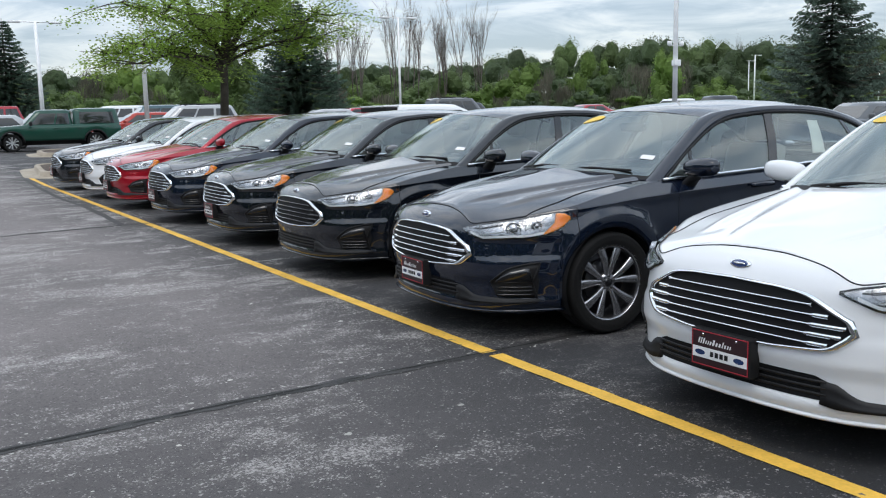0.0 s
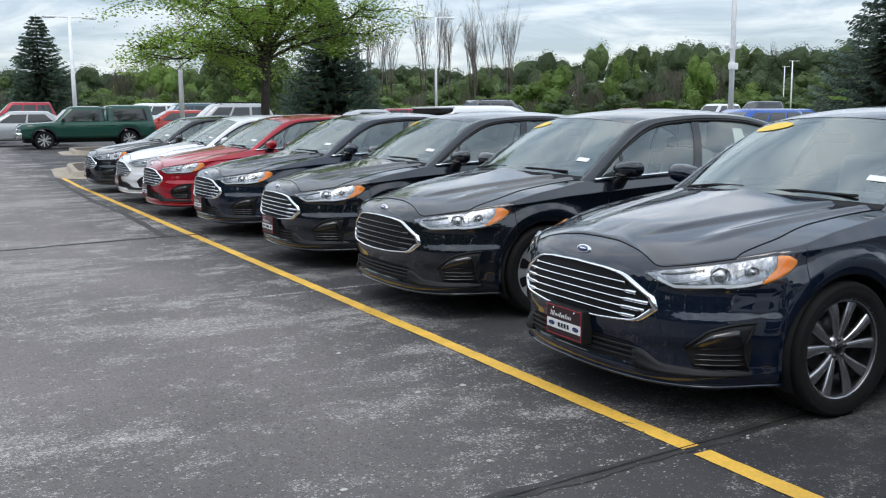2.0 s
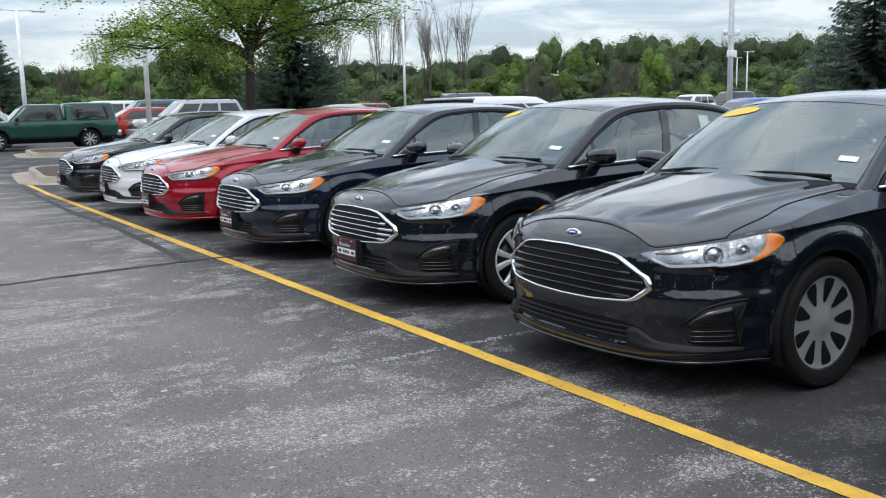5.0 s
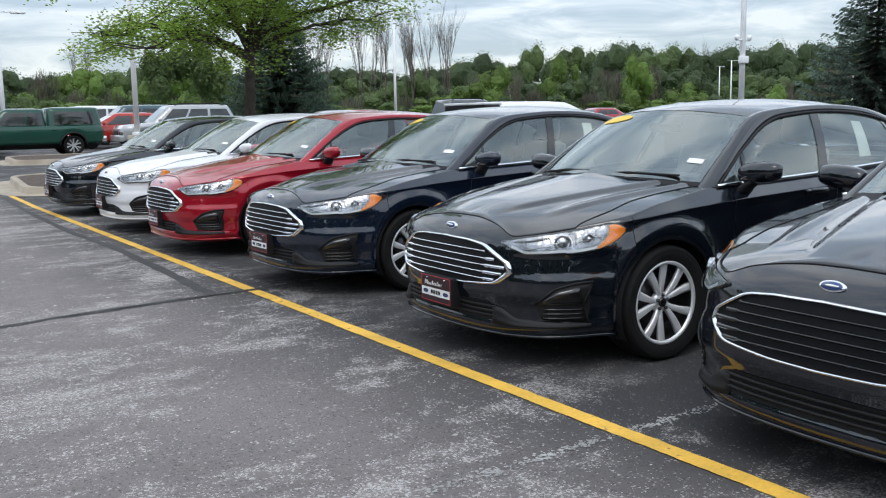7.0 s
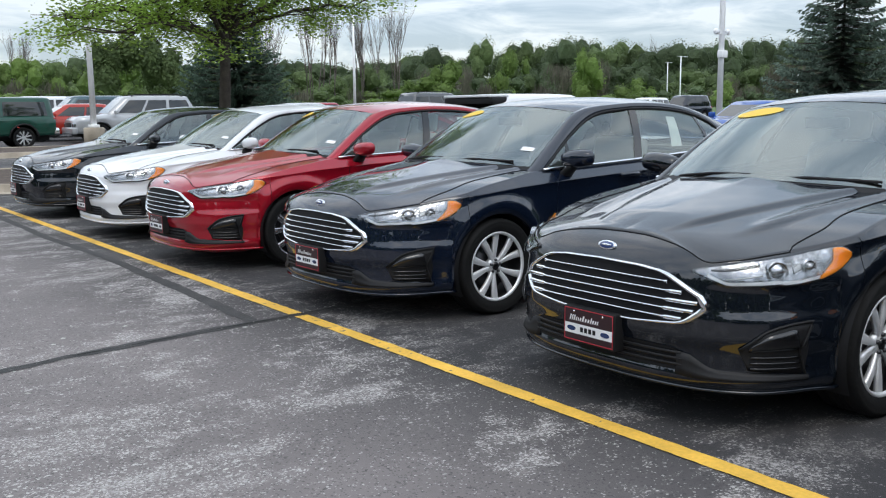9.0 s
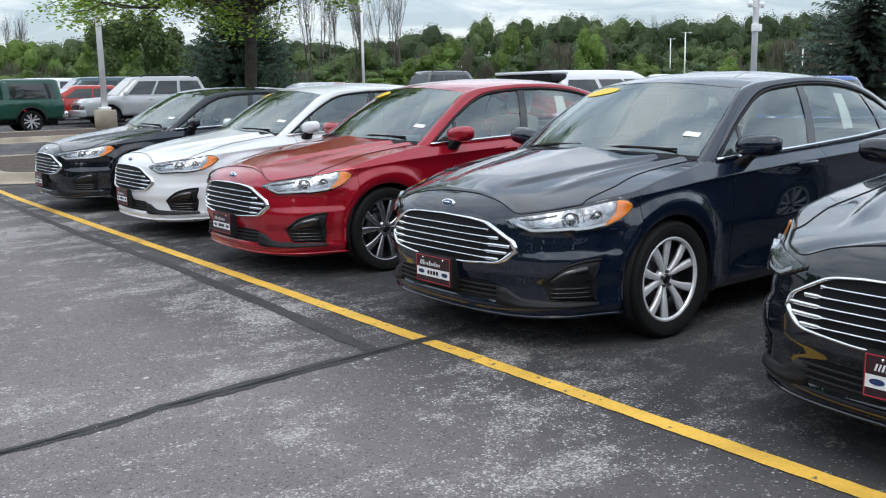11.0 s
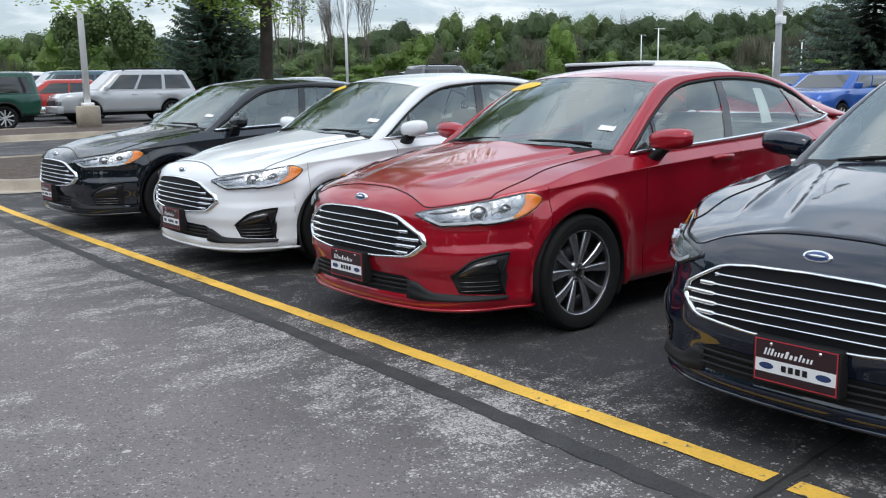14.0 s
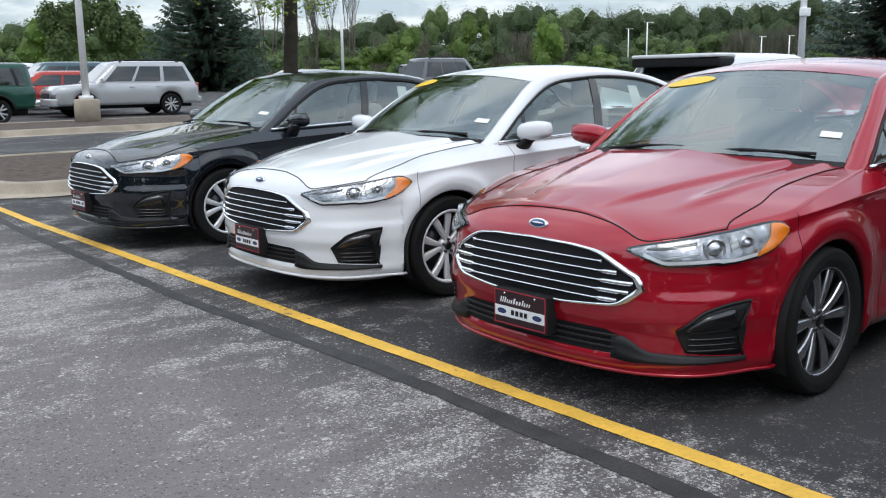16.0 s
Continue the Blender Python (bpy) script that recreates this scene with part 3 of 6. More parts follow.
def quarter_fill(side):
    """Shoulder between the top edge of the flank and the belt line, and round the rear screen's foot."""
    rows = []
    for i in range(50):
        u = i / 49
        x = 1.37 + (4.30 - 1.37) * u
        s = s_of_x(x)
        e = skin(s, top_z(s), 0, side)
        if x < 3.80:
            q = [np.interp(x, BELT[:, 0], BELT[:, k]) for k in range(3)]
        else:
            q = [np.interp(x, IN_LINE[:, 0], IN_LINE[:, k]) for k in range(3)]
            h = [np.interp(x, BELT[:, 0], BELT[:, k]) for k in range(3)]
            w = smooth(3.8, 4.0, x)
            q = [x, h[1] + (min(q[1], 0.64) - h[1]) * w, h[2] + (1.09 - h[2]) * w]
        rows.append([e, (x, side * (abs(e[1]) * 0.5 + q[1] * 0.5), (e[2] + q[2]) / 2 + 0.004), (x, side * (q[1] - 0.004), q[2] + 0.002), (x, side * (q[1] - 0.05), q[2] - 0.02)])
    v, f = grid(rows)
    return v, (f if side == 1 else [tuple(reversed(q)) for q in f])


# headlamp, grille and lower openings, all laid on the skin
S_LAMP0, S_LAMP1 = 0.482, 1.222


def lamp_low(u):
    return interp(u, [(0, 0.699), (0.097, 0.674), (0.205, 0.643), (0.23, 0.641), (0.366, 0.646), (0.52, 0.651), (0.535, 0.646), (0.65, 0.653), (0.773, 0.668), (0.86, 0.689), (0.918, 0.710), (0.965, 0.736), (1, 0.764)])


def lamp_high(u):
    s = S_LAMP0 + (S_LAMP1 - S_LAMP0) * u
    return min(interp(u, [(0, 0.705), (0.1, 0.722), (0.292, 0.743), (0.616, 0.768), (0.839, 0.795), (0.90, 0.801), (0.94, 0.797), (0.975, 0.783), (1, 0.767)]), top_z(s) - 0.003)


def lamp_patch(a, b, off, side, pad=0.0, n=26, rows=6):
    return strip(S_LAMP0 + (S_LAMP1 - S_LAMP0) * a, S_LAMP0 + (S_LAMP1 - S_LAMP0) * b, lambda u: lamp_low(a + (b - a) * u) + pad, lambda u: lamp_high(a + (b - a) * u) - pad, off, n, rows, side)


GR_HALF = float(np.interp(0.53, PLAN[:900, 1], PLAN_S[:900]))


def grille_low(u):
    """u: 0 at the middle, 1 at the outer corner"""
    return interp(u, [(0, 0.462), (0.4, 0.466), (0.80, 0.482), (0.86, 0.492), (1, 0.552)])


def grille_high(u):
    return interp(u, [(0, 0.702), (0.4, 0.696), (0.60, 0.684), (0.68, 0.672), (0.98, 0.586), (1, 0.574)])


def across(fn_low, fn_high, off, n=30, rows=5, s_max=GR_HALF):
    bits = []
    for side in (1, -1):
        bits.append(strip(0, s_max, fn_low, fn_high, off, n, rows, side))
    return bits


def grille_frame():
    def ring(extra, off):
        pts = []
        for k in range(25):
            u = k / 24
            pts.append(skin(GR_HALF * u * (1 + extra), grille_low(u) - extra * 0.2, off, 1))
        for k in range(23, -1, -1):
            u = k / 24
            pts.append(skin(GR_HALF * u * (1 + extra), grille_high(u) + extra * 0.12, off, 1))
        left = [(x, -y, z) for x, y, z in reversed(pts[1:-1])]
        return pts + left
    a, b, c, d = ring(0.0, 0.004), ring(0.008, 0.017), ring(0.04, 0.016), ring(0.06, 0.001)
    return grid([a, b, c, d], closed_u=True)


def grille_bar(level):
    """A chrome bar across the opening, thicker towards both ends."""
    bits = []
    lim = next((u / 100 for u in range(100, 0, -1) if grille_low(u / 100) + 0.012 < level < grille_high(u / 100) - 0.010), 0.5)
    rows_p = []
    us = np.linspace(-lim, lim, 49)
    for u in us:
        t = 0.0028 + (0.0055 if abs(u) > 0.70 else 0.0)
        s = GR_HALF * abs(u)
        sd = 1 if u >= 0 else -1
        lift = -0.010 * abs(u) ** 2
        z = level + lift
        rows_p.append([skin(s, z - t, 0.002, sd), skin(s, z - t, 0.013, sd), skin(s, z + t * 0.6, 0.017, sd), skin(s, z + t, 0.002, sd)])
    return grid(rows_p)


def oval(centre_s, z, rx, rz, off, thick, side=1, n=28):
    cx, cy, cz = skin(centre_s, z, off, side)
    tilt = radians(-24)
    rows = []
    for r, o in ((1.0, -0.008), (1.0, thick * 0.6), (0.9, thick), (0.0, thick)):
        row = []
        for k in range(n):
            a = k / n * math.tau
            dy, dz = rx * r * math.cos(a), rz * r * math.sin(a)
            row.append((cx - o * math.cos(tilt) - dz * math.sin(tilt), cy + dy, cz + dz * math.cos(tilt) + o * math.sin(-tilt)))
        rows.append(row)
    return grid(rows, closed_u=True)


# wheels: turned tyre and rim barrel, then spokes; outer face towards -y
def tyre_mesh():
    prof = [(0.236, 0.088), (0.250, 0.098), (0.264, 0.104), (0.290, 0.112), (0.312, 0.108), (0.3225, 0.094), (0.3265, 0.07), (0.328, 0.045), (0.3215, 0.043), (0.3215, 0.037), (0.328, 0.035), (0.328, 0.004), (0.3215, 0.002), (0.3215, -0.002), (0.328, -0.004),
            (0.328, -0.035), (0.3215, -0.037), (0.3215, -0.043), (0.328, -0.045), (0.3265, -0.07), (0.3225, -0.094), (0.312, -0.108), (0.300, -0.1115), (0.297, -0.1095), (0.290, -0.112), (0.264, -0.104), (0.250, -0.098), (0.240, -0.094), (0.233, -0.085), (0.230, -0.07)]
    return mesh("tyre", *lathe(prof, 44))


def rim_mesh():
    prof = [(0.0, 0.02), (0.18, 0.02), (0.225, 0.08), (0.236, 0.085), (0.236, -0.06), (0.222, -0.072), (0.232, -0.088), (0.246, -0.094), (0.250, -0.09), (0.249, -0.075)]
    return mesh("rim", *lathe(prof, 56))


def brake_mesh():
    return mesh("brake_disc", *lathe([(0.04, -0.02), (0.155, -0.02), (0.155, -0.0), (0.04, 0.0)], 40))


def spoke_bit(angle, r0, r1, w0, w1, d0, d1, tilt=0.0, thick=0.022):
    rows = []
    for k in range(7):
        u = k / 6
        r, w, d = r0 + (r1 - r0) * u, w0 + (w1 - w0) * u, d0 + (d1 - d0) * u - 0.006 * math.sin(u * math.pi)
        a = angle + tilt * u
        cx, cz, tx, tz = math.cos(a) * r, math.sin(a) * r, -math.sin(a), math.cos(a)
        row = []
        for q, dd in ((-1, thick), (-1, 0.003), (-0.55, -0.001), (0.55, -0.001), (1, 0.003), (1, thick)):
            row.append((cx + tx * q * w / 2, d + dd, cz + tz * q * w / 2))
        rows.append(row)
    v, f = grid(rows, closed_u=True)
    return v, f


def spokes_split():
    bits = []
    for k in range(5):
        a = k * math.tau / 5 + 0.3
        for sgn in (-1, 1):
            bits.append(spoke_bit(a + sgn * 0.20, 0.045, 0.242, 0.024, 0.062, -0.064, -0.080, sgn * 0.11))
    bits.append(lathe([(0, -0.066), (0.045, -0.066), (0.062, -0.058), (0.066, -0.03)], 30))
    return welded("spokes", bits)


def spokes_ten():
    bits = []
    for k in range(5):
        a = k * math.tau / 5 + 0.6
        for sgn in (-1, 1):
            bits.append(spoke_bit(a + sgn * 0.18, 0.045, 0.240, 0.026, 0.054, -0.060, -0.076, sgn * 0.12))
    bits.append(lathe([(0, -0.062), (0.045, -0.062), (0.062, -0.054), (0.066, -0.03)], 30))
    return welded("spokes", bits)


def hub_cap():
    """Small domed cap in the middle of the wheel."""
    return mesh("hub_cap", *lathe([(0.0, -0.074), (0.020, -0.073), (0.027, -0.069), (0.029, -0.060)], 24))


def rim_lip():
    """Machined edge ring of the rim."""
    return mesh("rim_lip", *lathe([(0.229, -0.080), (0.234, -0.0905), (0.246, -0.0965), (0.2515, -0.091)], 56))


def wheel_cover():
    """Dished cover."""
    return mesh("wheel_cover", *lathe([(0.0, -0.078), (0.045, -0.077), (0.06, -0.072), (0.10, -0.066), (0.19, -0.074), (0.218, -0.080), (0.236, -0.088), (0.247, -0.090), (0.250, -0.08)], 56))


def cover_slot():
    """Dark opening in the wheel cover, wider outwards."""
    rows = []
    for r, h in ((0.100, 0.008), (0.14, 0.022), (0.185, 0.036), (0.222, 0.036)):
        y = -0.069 - 0.010 * smooth(0.1, 0.212, r)
        rows.append([(r, y - 0.001, -h), (r, y - 0.0025, 0), (r, y - 0.001, h)])
    return mesh("cover_slot", *grid(rows))


def nut_mesh():
    return mesh("lug_nut", *lathe([(0, -0.012), (0.009, -0.012), (0.011, 0), (0.011, 0.01)], 6))


def mirror_bits_door():
    """Door mirror on the side -y: egg-shaped cap on a foot."""
    rows = []
    for i in range(13):
        p = i / 12 * math.pi
        row = []
        for k in range(20):
            a = k / 20 * math.tau
            r = math.sin(p) ** 0.46
            ca, sa_ = (math.copysign(abs(q) ** 0.8, q) for q in (math.cos(a), math.sin(a)))
            x = 1.60 + 0.070 * ca * r * (1.0 if ca < 0 else 0.55)
            z = 1.030 + (0.066 if sa_ > 0 else 0.062) * sa_ * r + 0.010 * math.cos(p)
            y = -0.975 - 0.138 * math.cos(p)
            row.append((x + 0.03 * (abs(y) - 0.86), y, z))
        rows.append(row)
    cap = grid(rows, closed_u=True)
    foot = tube([(1.60, -0.84, 0.905), (1.60, -0.868, 0.925), (1.60, -0.905, 0.958), (1.605, -0.94, 0.985)], [0.060, 0.052, 0.046, 0.044], 10, squash=(1.2, 0.62))
    return cap, foot


def seat_bits(y):
    base = box(2.05, 2.56, y - 0.25, y + 0.25, 0.42, 0.58, 0.05)
    back = moved(box(-0.07, 0.07, -0.25, 0.25, 0.0, 0.64, 0.055), pose(2.60, y, 0.52, 0, 14, 0))
    head = moved(box(-0.05, 0.05, -0.13, 0.13, 0.0, 0.19, 0.045), pose(2.775, y, 1.16, 0, 8, 0))
    return base, back, head


CACHE = {}


def made(key, fn):
    if key not in CACHE:
        CACHE[key] = fn()
    return CACHE[key]


def glass_part(name, me, m, parent):
    ob = part(name, me, m, parent)
    ob.visible_shadow = False
    return ob


def sedan(m, colour, words, wheels="split", bars=True, plate=True, sticker=True, paint_name="car"):
    car = thing("sedan", words, "car", m, "row of parked sedans")
    PC = lambda n, k, fn, mt, lab="": part(n, made(k, fn), mt, car, lab)
    sF, sD1, sD2, sQ, sB = s_of_x(0.665), s_of_x(1.47), s_of_x(2.46), s_of_x(3.42), PLAN_S[-1] - 0.92
    PC("front_bumper", "bumper", lambda: welded("front_bumper", skin_panel(0, sF, 70, 40, False, 0.0)), colour)
    for side, tag in ((1, "a"), (-1, "b")):
        k = 0 if side == 1 else 1
        PC("front_wing", "wing" + tag, lambda: welded("front_wing", [skin_panel(sF + 0.002, sD1, 22)[k]]), colour)
        d1 = PC("front_door", "d1" + tag, lambda: welded("front_door", [skin_panel(sD1 + 0.002, sD2, 26)[k]]), colour)
        d2 = PC("rear_door", "d2" + tag, lambda: welded("rear_door", [skin_panel(sD2 + 0.002, sQ, 26)[k]]), colour)
        PC("rear_quarter", "rq" + tag, lambda: welded("rear_quarter", [skin_panel(sQ + 0.002, sB, 34)[k]]), colour)
        PC("shoulder", "sh" + tag, lambda: mesh("shoulder", *quarter_fill(side)), colour)
        PC("pillar_and_rail", "pl" + tag, lambda: mesh("pillar_and_rail", *pillars(side)), colour)
        glass_part("side_window", made("g1" + tag, lambda: mesh("side_window", *side_pane(1.425, 2.385, 1.44, 2.52, side))), SIDE_GLASS, car)
        glass_part("side_window", made("g2" + tag, lambda: mesh("side_window", *side_pane(2.45, 3.36, 2.58, 3.32, side))), SIDE_GLASS, car)
        glass_part("quarter_window", made("g3" + tag, lambda: mesh("quarter_window", *side_pane(3.39, 3.79, 3.35, 3.76, side))), SIDE_GLASS, car)
        for q, (x0, x1, x2, x3) in enumerate(((2.375, 2.46, 2.51, 2.59), (3.355, 3.395, 3.315, 3.355), (1.62, 1.65, 1.70, 1.73))):
            PC("door_pillar_trim", f"bp{q}" + tag, lambda: mesh("door_pillar_trim", *side_pane(x0, x1, x2, x3, side, 0.006, 3)), GLOSS_BLACK)
        PC("belt_moulding", "bm" + tag, lambda: mesh("belt_moulding", *tube([(p[0], side * (p[1] + 0.007), p[2] + 0.006) for p in BELT] + [(p[0] + 0.012, side * (p[1] + 0.010), p[2]) for p in reversed(OUT_LINE) if 3.64 < p[0] < 3.775], 0.0105, 6)), CHROME, "chrome strip under the windows")
        PC("window_seal", "ws" + tag, lambda: mesh("window_seal", *tube([(p[0], side * (p[1] - 0.004), p[2] - 0.006) for p in OUT_LINE[:54]], 0.012, 6)), TRIM)
        for xh, dr in ((2.22, d1), (3.22, d2)):
            def handle(xh=xh):
                z = 0.885 + 0.03 * (xh - 2.2)
                pts = [skin(s_of_x(xh - 0.11 + 0.22 * q / 8), z + 0.006 * math.sin(q / 8 * math.pi), 0.012 + 0.026 * math.sin(q / 8 * math.pi) ** 0.5, side) for q in range(9)]
                return mesh("door_handle", *tube(pts, 0.014, 8, squash=(0.8, 1.2)))
            part("door_handle", made(f"dh{xh}{tag}", handle), colour, dr)
        cap, foot = mirror_bits_door()
        flip = Matrix.Diagonal((1, -side * 1.0, 1, 1))
        PC("mirror_cap", "mc" + tag, lambda: welded("mirror_cap", [moved(cap, flip)]), colour)
        PC("mirror_foot", "mf" + tag, lambda: welded("mirror_foot", [moved(foot, flip)]), TRIM)
        # headlamp
        lamp = PC("headlamp", "hl" + tag, lambda: welded("headlamp", [rimmed(lamp_patch(0, 1, 0.0045, side, -0.004), 0.02, 6, 26)]), GLOSS_BLACK)
        part("reflector", made("hr" + tag, lambda: welded("reflector", [lamp_patch(0.03, 0.90, 0.0085, side, 0.005)])), REFLECTOR, lamp)
        part("side_marker", made("ho" + tag, lambda: welded("side_marker", [rimmed(strip(S_LAMP0 + 0.74 * 0.755, S_LAMP0 + 0.74 * 0.985, lambda u: lamp_low(0.755 + 0.23 * u) + 0.005, lambda u: min(lamp_high(0.755 + 0.23 * u) - 0.005, interp(u, [(0, 0.679), (0.2, 0.705), (0.44, 0.742), (0.47, 0.76), (0.51, 0.80)])), lambda u: 0.014 - 0.004 * u, 26, 6, side), 0.008, 6, 26)])), AMBER, lamp, "amber marker lens")

        def projector():
            bits = []
            for uu, zz, r in ((0.50, 0.706, 0.034), (0.70, 0.722, 0.020)):
                px, py, pz = skin(S_LAMP0 + (S_LAMP1 - S_LAMP0) * uu, zz, -0.012, side)
                b = lathe([(r + 0.014, 0.0), (r + 0.014, -0.026), (r + 0.004, -0.030), (r, -0.018), (r * 0.8, -0.030), (r * 0.45, -0.038), (0, -0.041)], 24)
                _, _, nx, ny = plan_at(S_LAMP0 + (S_LAMP1 - S_LAMP0) * uu)
                ang = math.degrees(math.atan2(ny * side, nx)) + 90
                bits.append(moved(b, pose(px, py, pz, 0, 0, ang)))
            return welded("projector", bits)
        part("projector", made("hp" + tag, projector), REFLECTOR, lamp)
        part("light_guide", made("hg" + tag, lambda: welded("light_guide", [strip(S_LAMP0 + 0.74 * 0.10, S_LAMP0 + 0.74 * 0.76, lambda u: lamp_low(0.10 + 0.66 * u) + 0.008, lambda u: lamp_low(0.10 + 0.66 * u) + 0.021, 0.013, 24, 2, side)])), ALLOY, lamp)
        for q, (a, b, lo, hi) in enumerate(((0.12, 0.40, 0.66, 0.86), (0.20, 0.41, 0.30, 0.46), (0.60, 0.65, 0.40, 0.72))):
            def bezel(a=a, b=b, lo=lo, hi=hi):
                cutline = lambda k: (lambda u: lamp_low(a + (b - a) * u) + (lamp_high(a + (b - a) * u) - lamp_low(a + (b - a) * u)) * (k + 0.10 * u))
                return welded("bezel", [rimmed(strip(S_LAMP0 + 0.74 * a, S_LAMP0 + 0.74 * b, cutline(lo), cutline(hi - 0.10), 0.0115, 10, 3, side), 0.006, 3, 10)])
            part("bezel", made(f"hz{q}{tag}", bezel), DARK_METAL if q == 0 else COVER_SILVER, lamp)
        glass_part("lens", made("hx" + tag, lambda: mesh("lens", *lamp_patch(0.01, 0.99, lambda u: 0.016 + 0.010 * math.sin(u * math.pi), side, -0.001))), LENS_GLASS, lamp)

        # corner recess with its slats
        sa, sb = 0.697, 1.018
        fl = lambda u: interp(u, [(0, 0.372), (0.125, 0.292), (0.3, 0.286), (0.93, 0.272), (0.95, 0.32), (1, 0.49)])
        fh = lambda u: interp(u, [(0, 0.380), (0.315, 0.460), (0.5, 0.478), (0.682, 0.490), (1, 0.498)])
        rec = PC("corner_recess", "cr" + tag, lambda: welded("corner_recess", [rimmed(strip(sa, sb, fl, fh, lambda u: 0.003, 16, 6, side), 0.03, 6, 16)]), TRIM)
        part("recess_rim", made("rr" + tag, lambda: mesh("recess_rim", *tube([skin(sa + (sb - sa) * q / 14, fh(q / 14), 0.006, side) for q in range(15)] + [skin(sb - 0.054 * q / 6, 0.497 - 0.117 * q / 6, 0.008, side) for q in range(1, 7)] + [skin(sb - 0.054 + 0.034 * q / 6, 0.380 - 0.108 * q / 6, 0.006, side) for q in range(1, 7)], 0.006, 6))), TRIM, rec)
        part("recess_panel", made("rp" + tag, lambda: welded("recess_panel", [rimmed(strip(0.735, 0.955, lambda u: 0.376 + 0.004 * u, lambda u: interp(u, [(0, 0.392), (0.35, 0.446), (0.8, 0.466), (0.93, 0.468), (1, 0.40)]), lambda u: 0.010, 16, 3, side), 0.012, 3, 16)])), GLOSS_BLACK, rec)
        for lv in (0.302, 0.326, 0.350):
            part("slat", made(f"rs{lv}{tag}", lambda: mesh("slat", *tube([skin(0.745 + 0.225 * q / 8, lv - 0.004 * q / 8, 0.007, side) for q in range(9)], 0.005, 6))), GLOSS_BLACK, rec)
        # fin that runs out from the lower intake
        PC("lower_fin", "lf" + tag, lambda: welded("lower_fin", [rimmed(strip(0.432, 1.006, lambda u: interp(u, [(0, 0.256), (0.12, 0.246), (1, 0.250)]), lambda u: interp(u, [(0, 0.348), (0.11, 0.340), (0.20, 0.306), (0.27, 0.287), (0.525, 0.281), (1, 0.264)]), lambda u: 0.010, 20, 3, side), 0.02, 3, 20)]), TRIM)
        # wheels
        for hub in (HUB_F, HUB_R):
            w = new("wheel")
            w.parent = car
            w.matrix_local = pose(hub, side * 0.803, HUB_Z, 0, 0, 0 if side == -1 else 180)
            part("tyre", made("tyre", tyre_mesh), RUBBER, w)
            part("rim", made("rim", rim_mesh), DARK_METAL, w)
            if wheels == "cover":
                wc = part("wheel_cover", made("wc", wheel_cover), COVER_SILVER, w, "silver slotted wheel cover")
                for q in range(9):
                    part("cover_slot", made("cs", cover_slot), GRILLE_BLACK, wc).rotation_euler = (0, q * math.tau / 9, 0)
            else:
                spokes = part("spokes", made("sp" + wheels, spokes_split if wheels == "split" else spokes_ten), ALLOY_DARK if wheels == "split" else ALLOY, w)
                part("hub_cap", made("hc", hub_cap), GLOSS_BLACK, w)
                lip = part("rim_lip", made("rl", rim_lip), ALLOY_DARK if wheels == "split" else ALLOY, w)
                if wheels == "ten":
                    spokes.scale = lip.scale = (0.95, 1, 0.95)
                for q in range(5):
                    nut = part("lug_nut", made("ln", nut_mesh), DARK_METAL, w)
                    nut.location = (0.042 * math.cos(q * math.tau / 5 + 0.3), -0.062, 0.042 * math.sin(q * math.tau / 5 + 0.3))
            part("brake_disc", made("bd", brake_mesh), DARK_METAL, w)
        for hub, tg in ((HUB_F, "f"), (HUB_R, "r")):
            def liner(hub=hub):
                rows = []
                for yy in (0.905, 0.86, 0.56):
                    rows.append([(hub + (ARCH - 0.004) * math.cos(a), side * yy, HUB_Z + (ARCH - 0.004) * math.sin(a)) for a in np.linspace(-0.5, math.pi + 0.5, 30)])
                rows.append([(hub, side * 0.56, HUB_Z)] * 30)
                return mesh("wheel_well", *grid(rows))
            PC("wheel_well", f"ww{tg}{tag}", liner, TRIM)
        PC("tail_lamp", "tl" + tag, lambda: welded("tail_lamp", [strip(S_END - 0.98, S_END - 0.42, lambda u: 0.80, lambda u: interp(u, [(0, 0.90), (1, 0.93)]), 0.008, 14, 4, side)]), TAIL_RED)
    PC("hood", "hood", hood_mesh, colour)

    def seam():
        n, s_end = 40, 0.945
        front = [Vector(skin(abs(q) / n * s_end, top_z(abs(q) / n * s_end), 0.0, 1 if q >= 0 else -1)) + Vector((0.002, 0, 0.0015)) for q in range(-n, n + 1)]
        bits = [tube(front, 0.0034, 6)]
        for side in (1, -1):
            run = []
            for q in range(21):
                u = (s_end + (s_of_x(1.40) - s_end) * q / 20) / s_of_x(1.40)
                row = hood_row(u, side)
                w = 40 * 0.20 * math.sin(q / 20 * math.pi * 0.92) ** 0.7
                k = int(w)
                run.append(Vector(row[k]).lerp(Vector(row[min(k + 1, 40)]), w - k) + Vector((0, 0, 0.0012)))
            bits.append(tube(run, 0.0030, 6))
        return mesh("hood_seam", *merged(*bits))
    PC("hood_seam", "seam", seam, GRILLE_BLACK)
    PC("roof", "roof", lambda: mesh("roof", *roof()), colour)
    PC("trunk_lid", "deck", deck, colour)
    PC("rear_bumper", "rb", lambda: welded("rear_bumper", skin_panel(PLAN_S[-1] - 0.92, PLAN_S[-1], 40, 22, False, 0.0)), colour)
    glass_part("windscreen", made("ws", lambda: mesh("windscreen", *windscreen())), GLASS, car)
    PC("screen_border", "sbd", lambda: mesh("screen_border", *screen_border()), GRILLE_BLACK)
    glass_part("rear_window", made("rw", lambda: mesh("rear_window", *backlight())), GLASS, car)
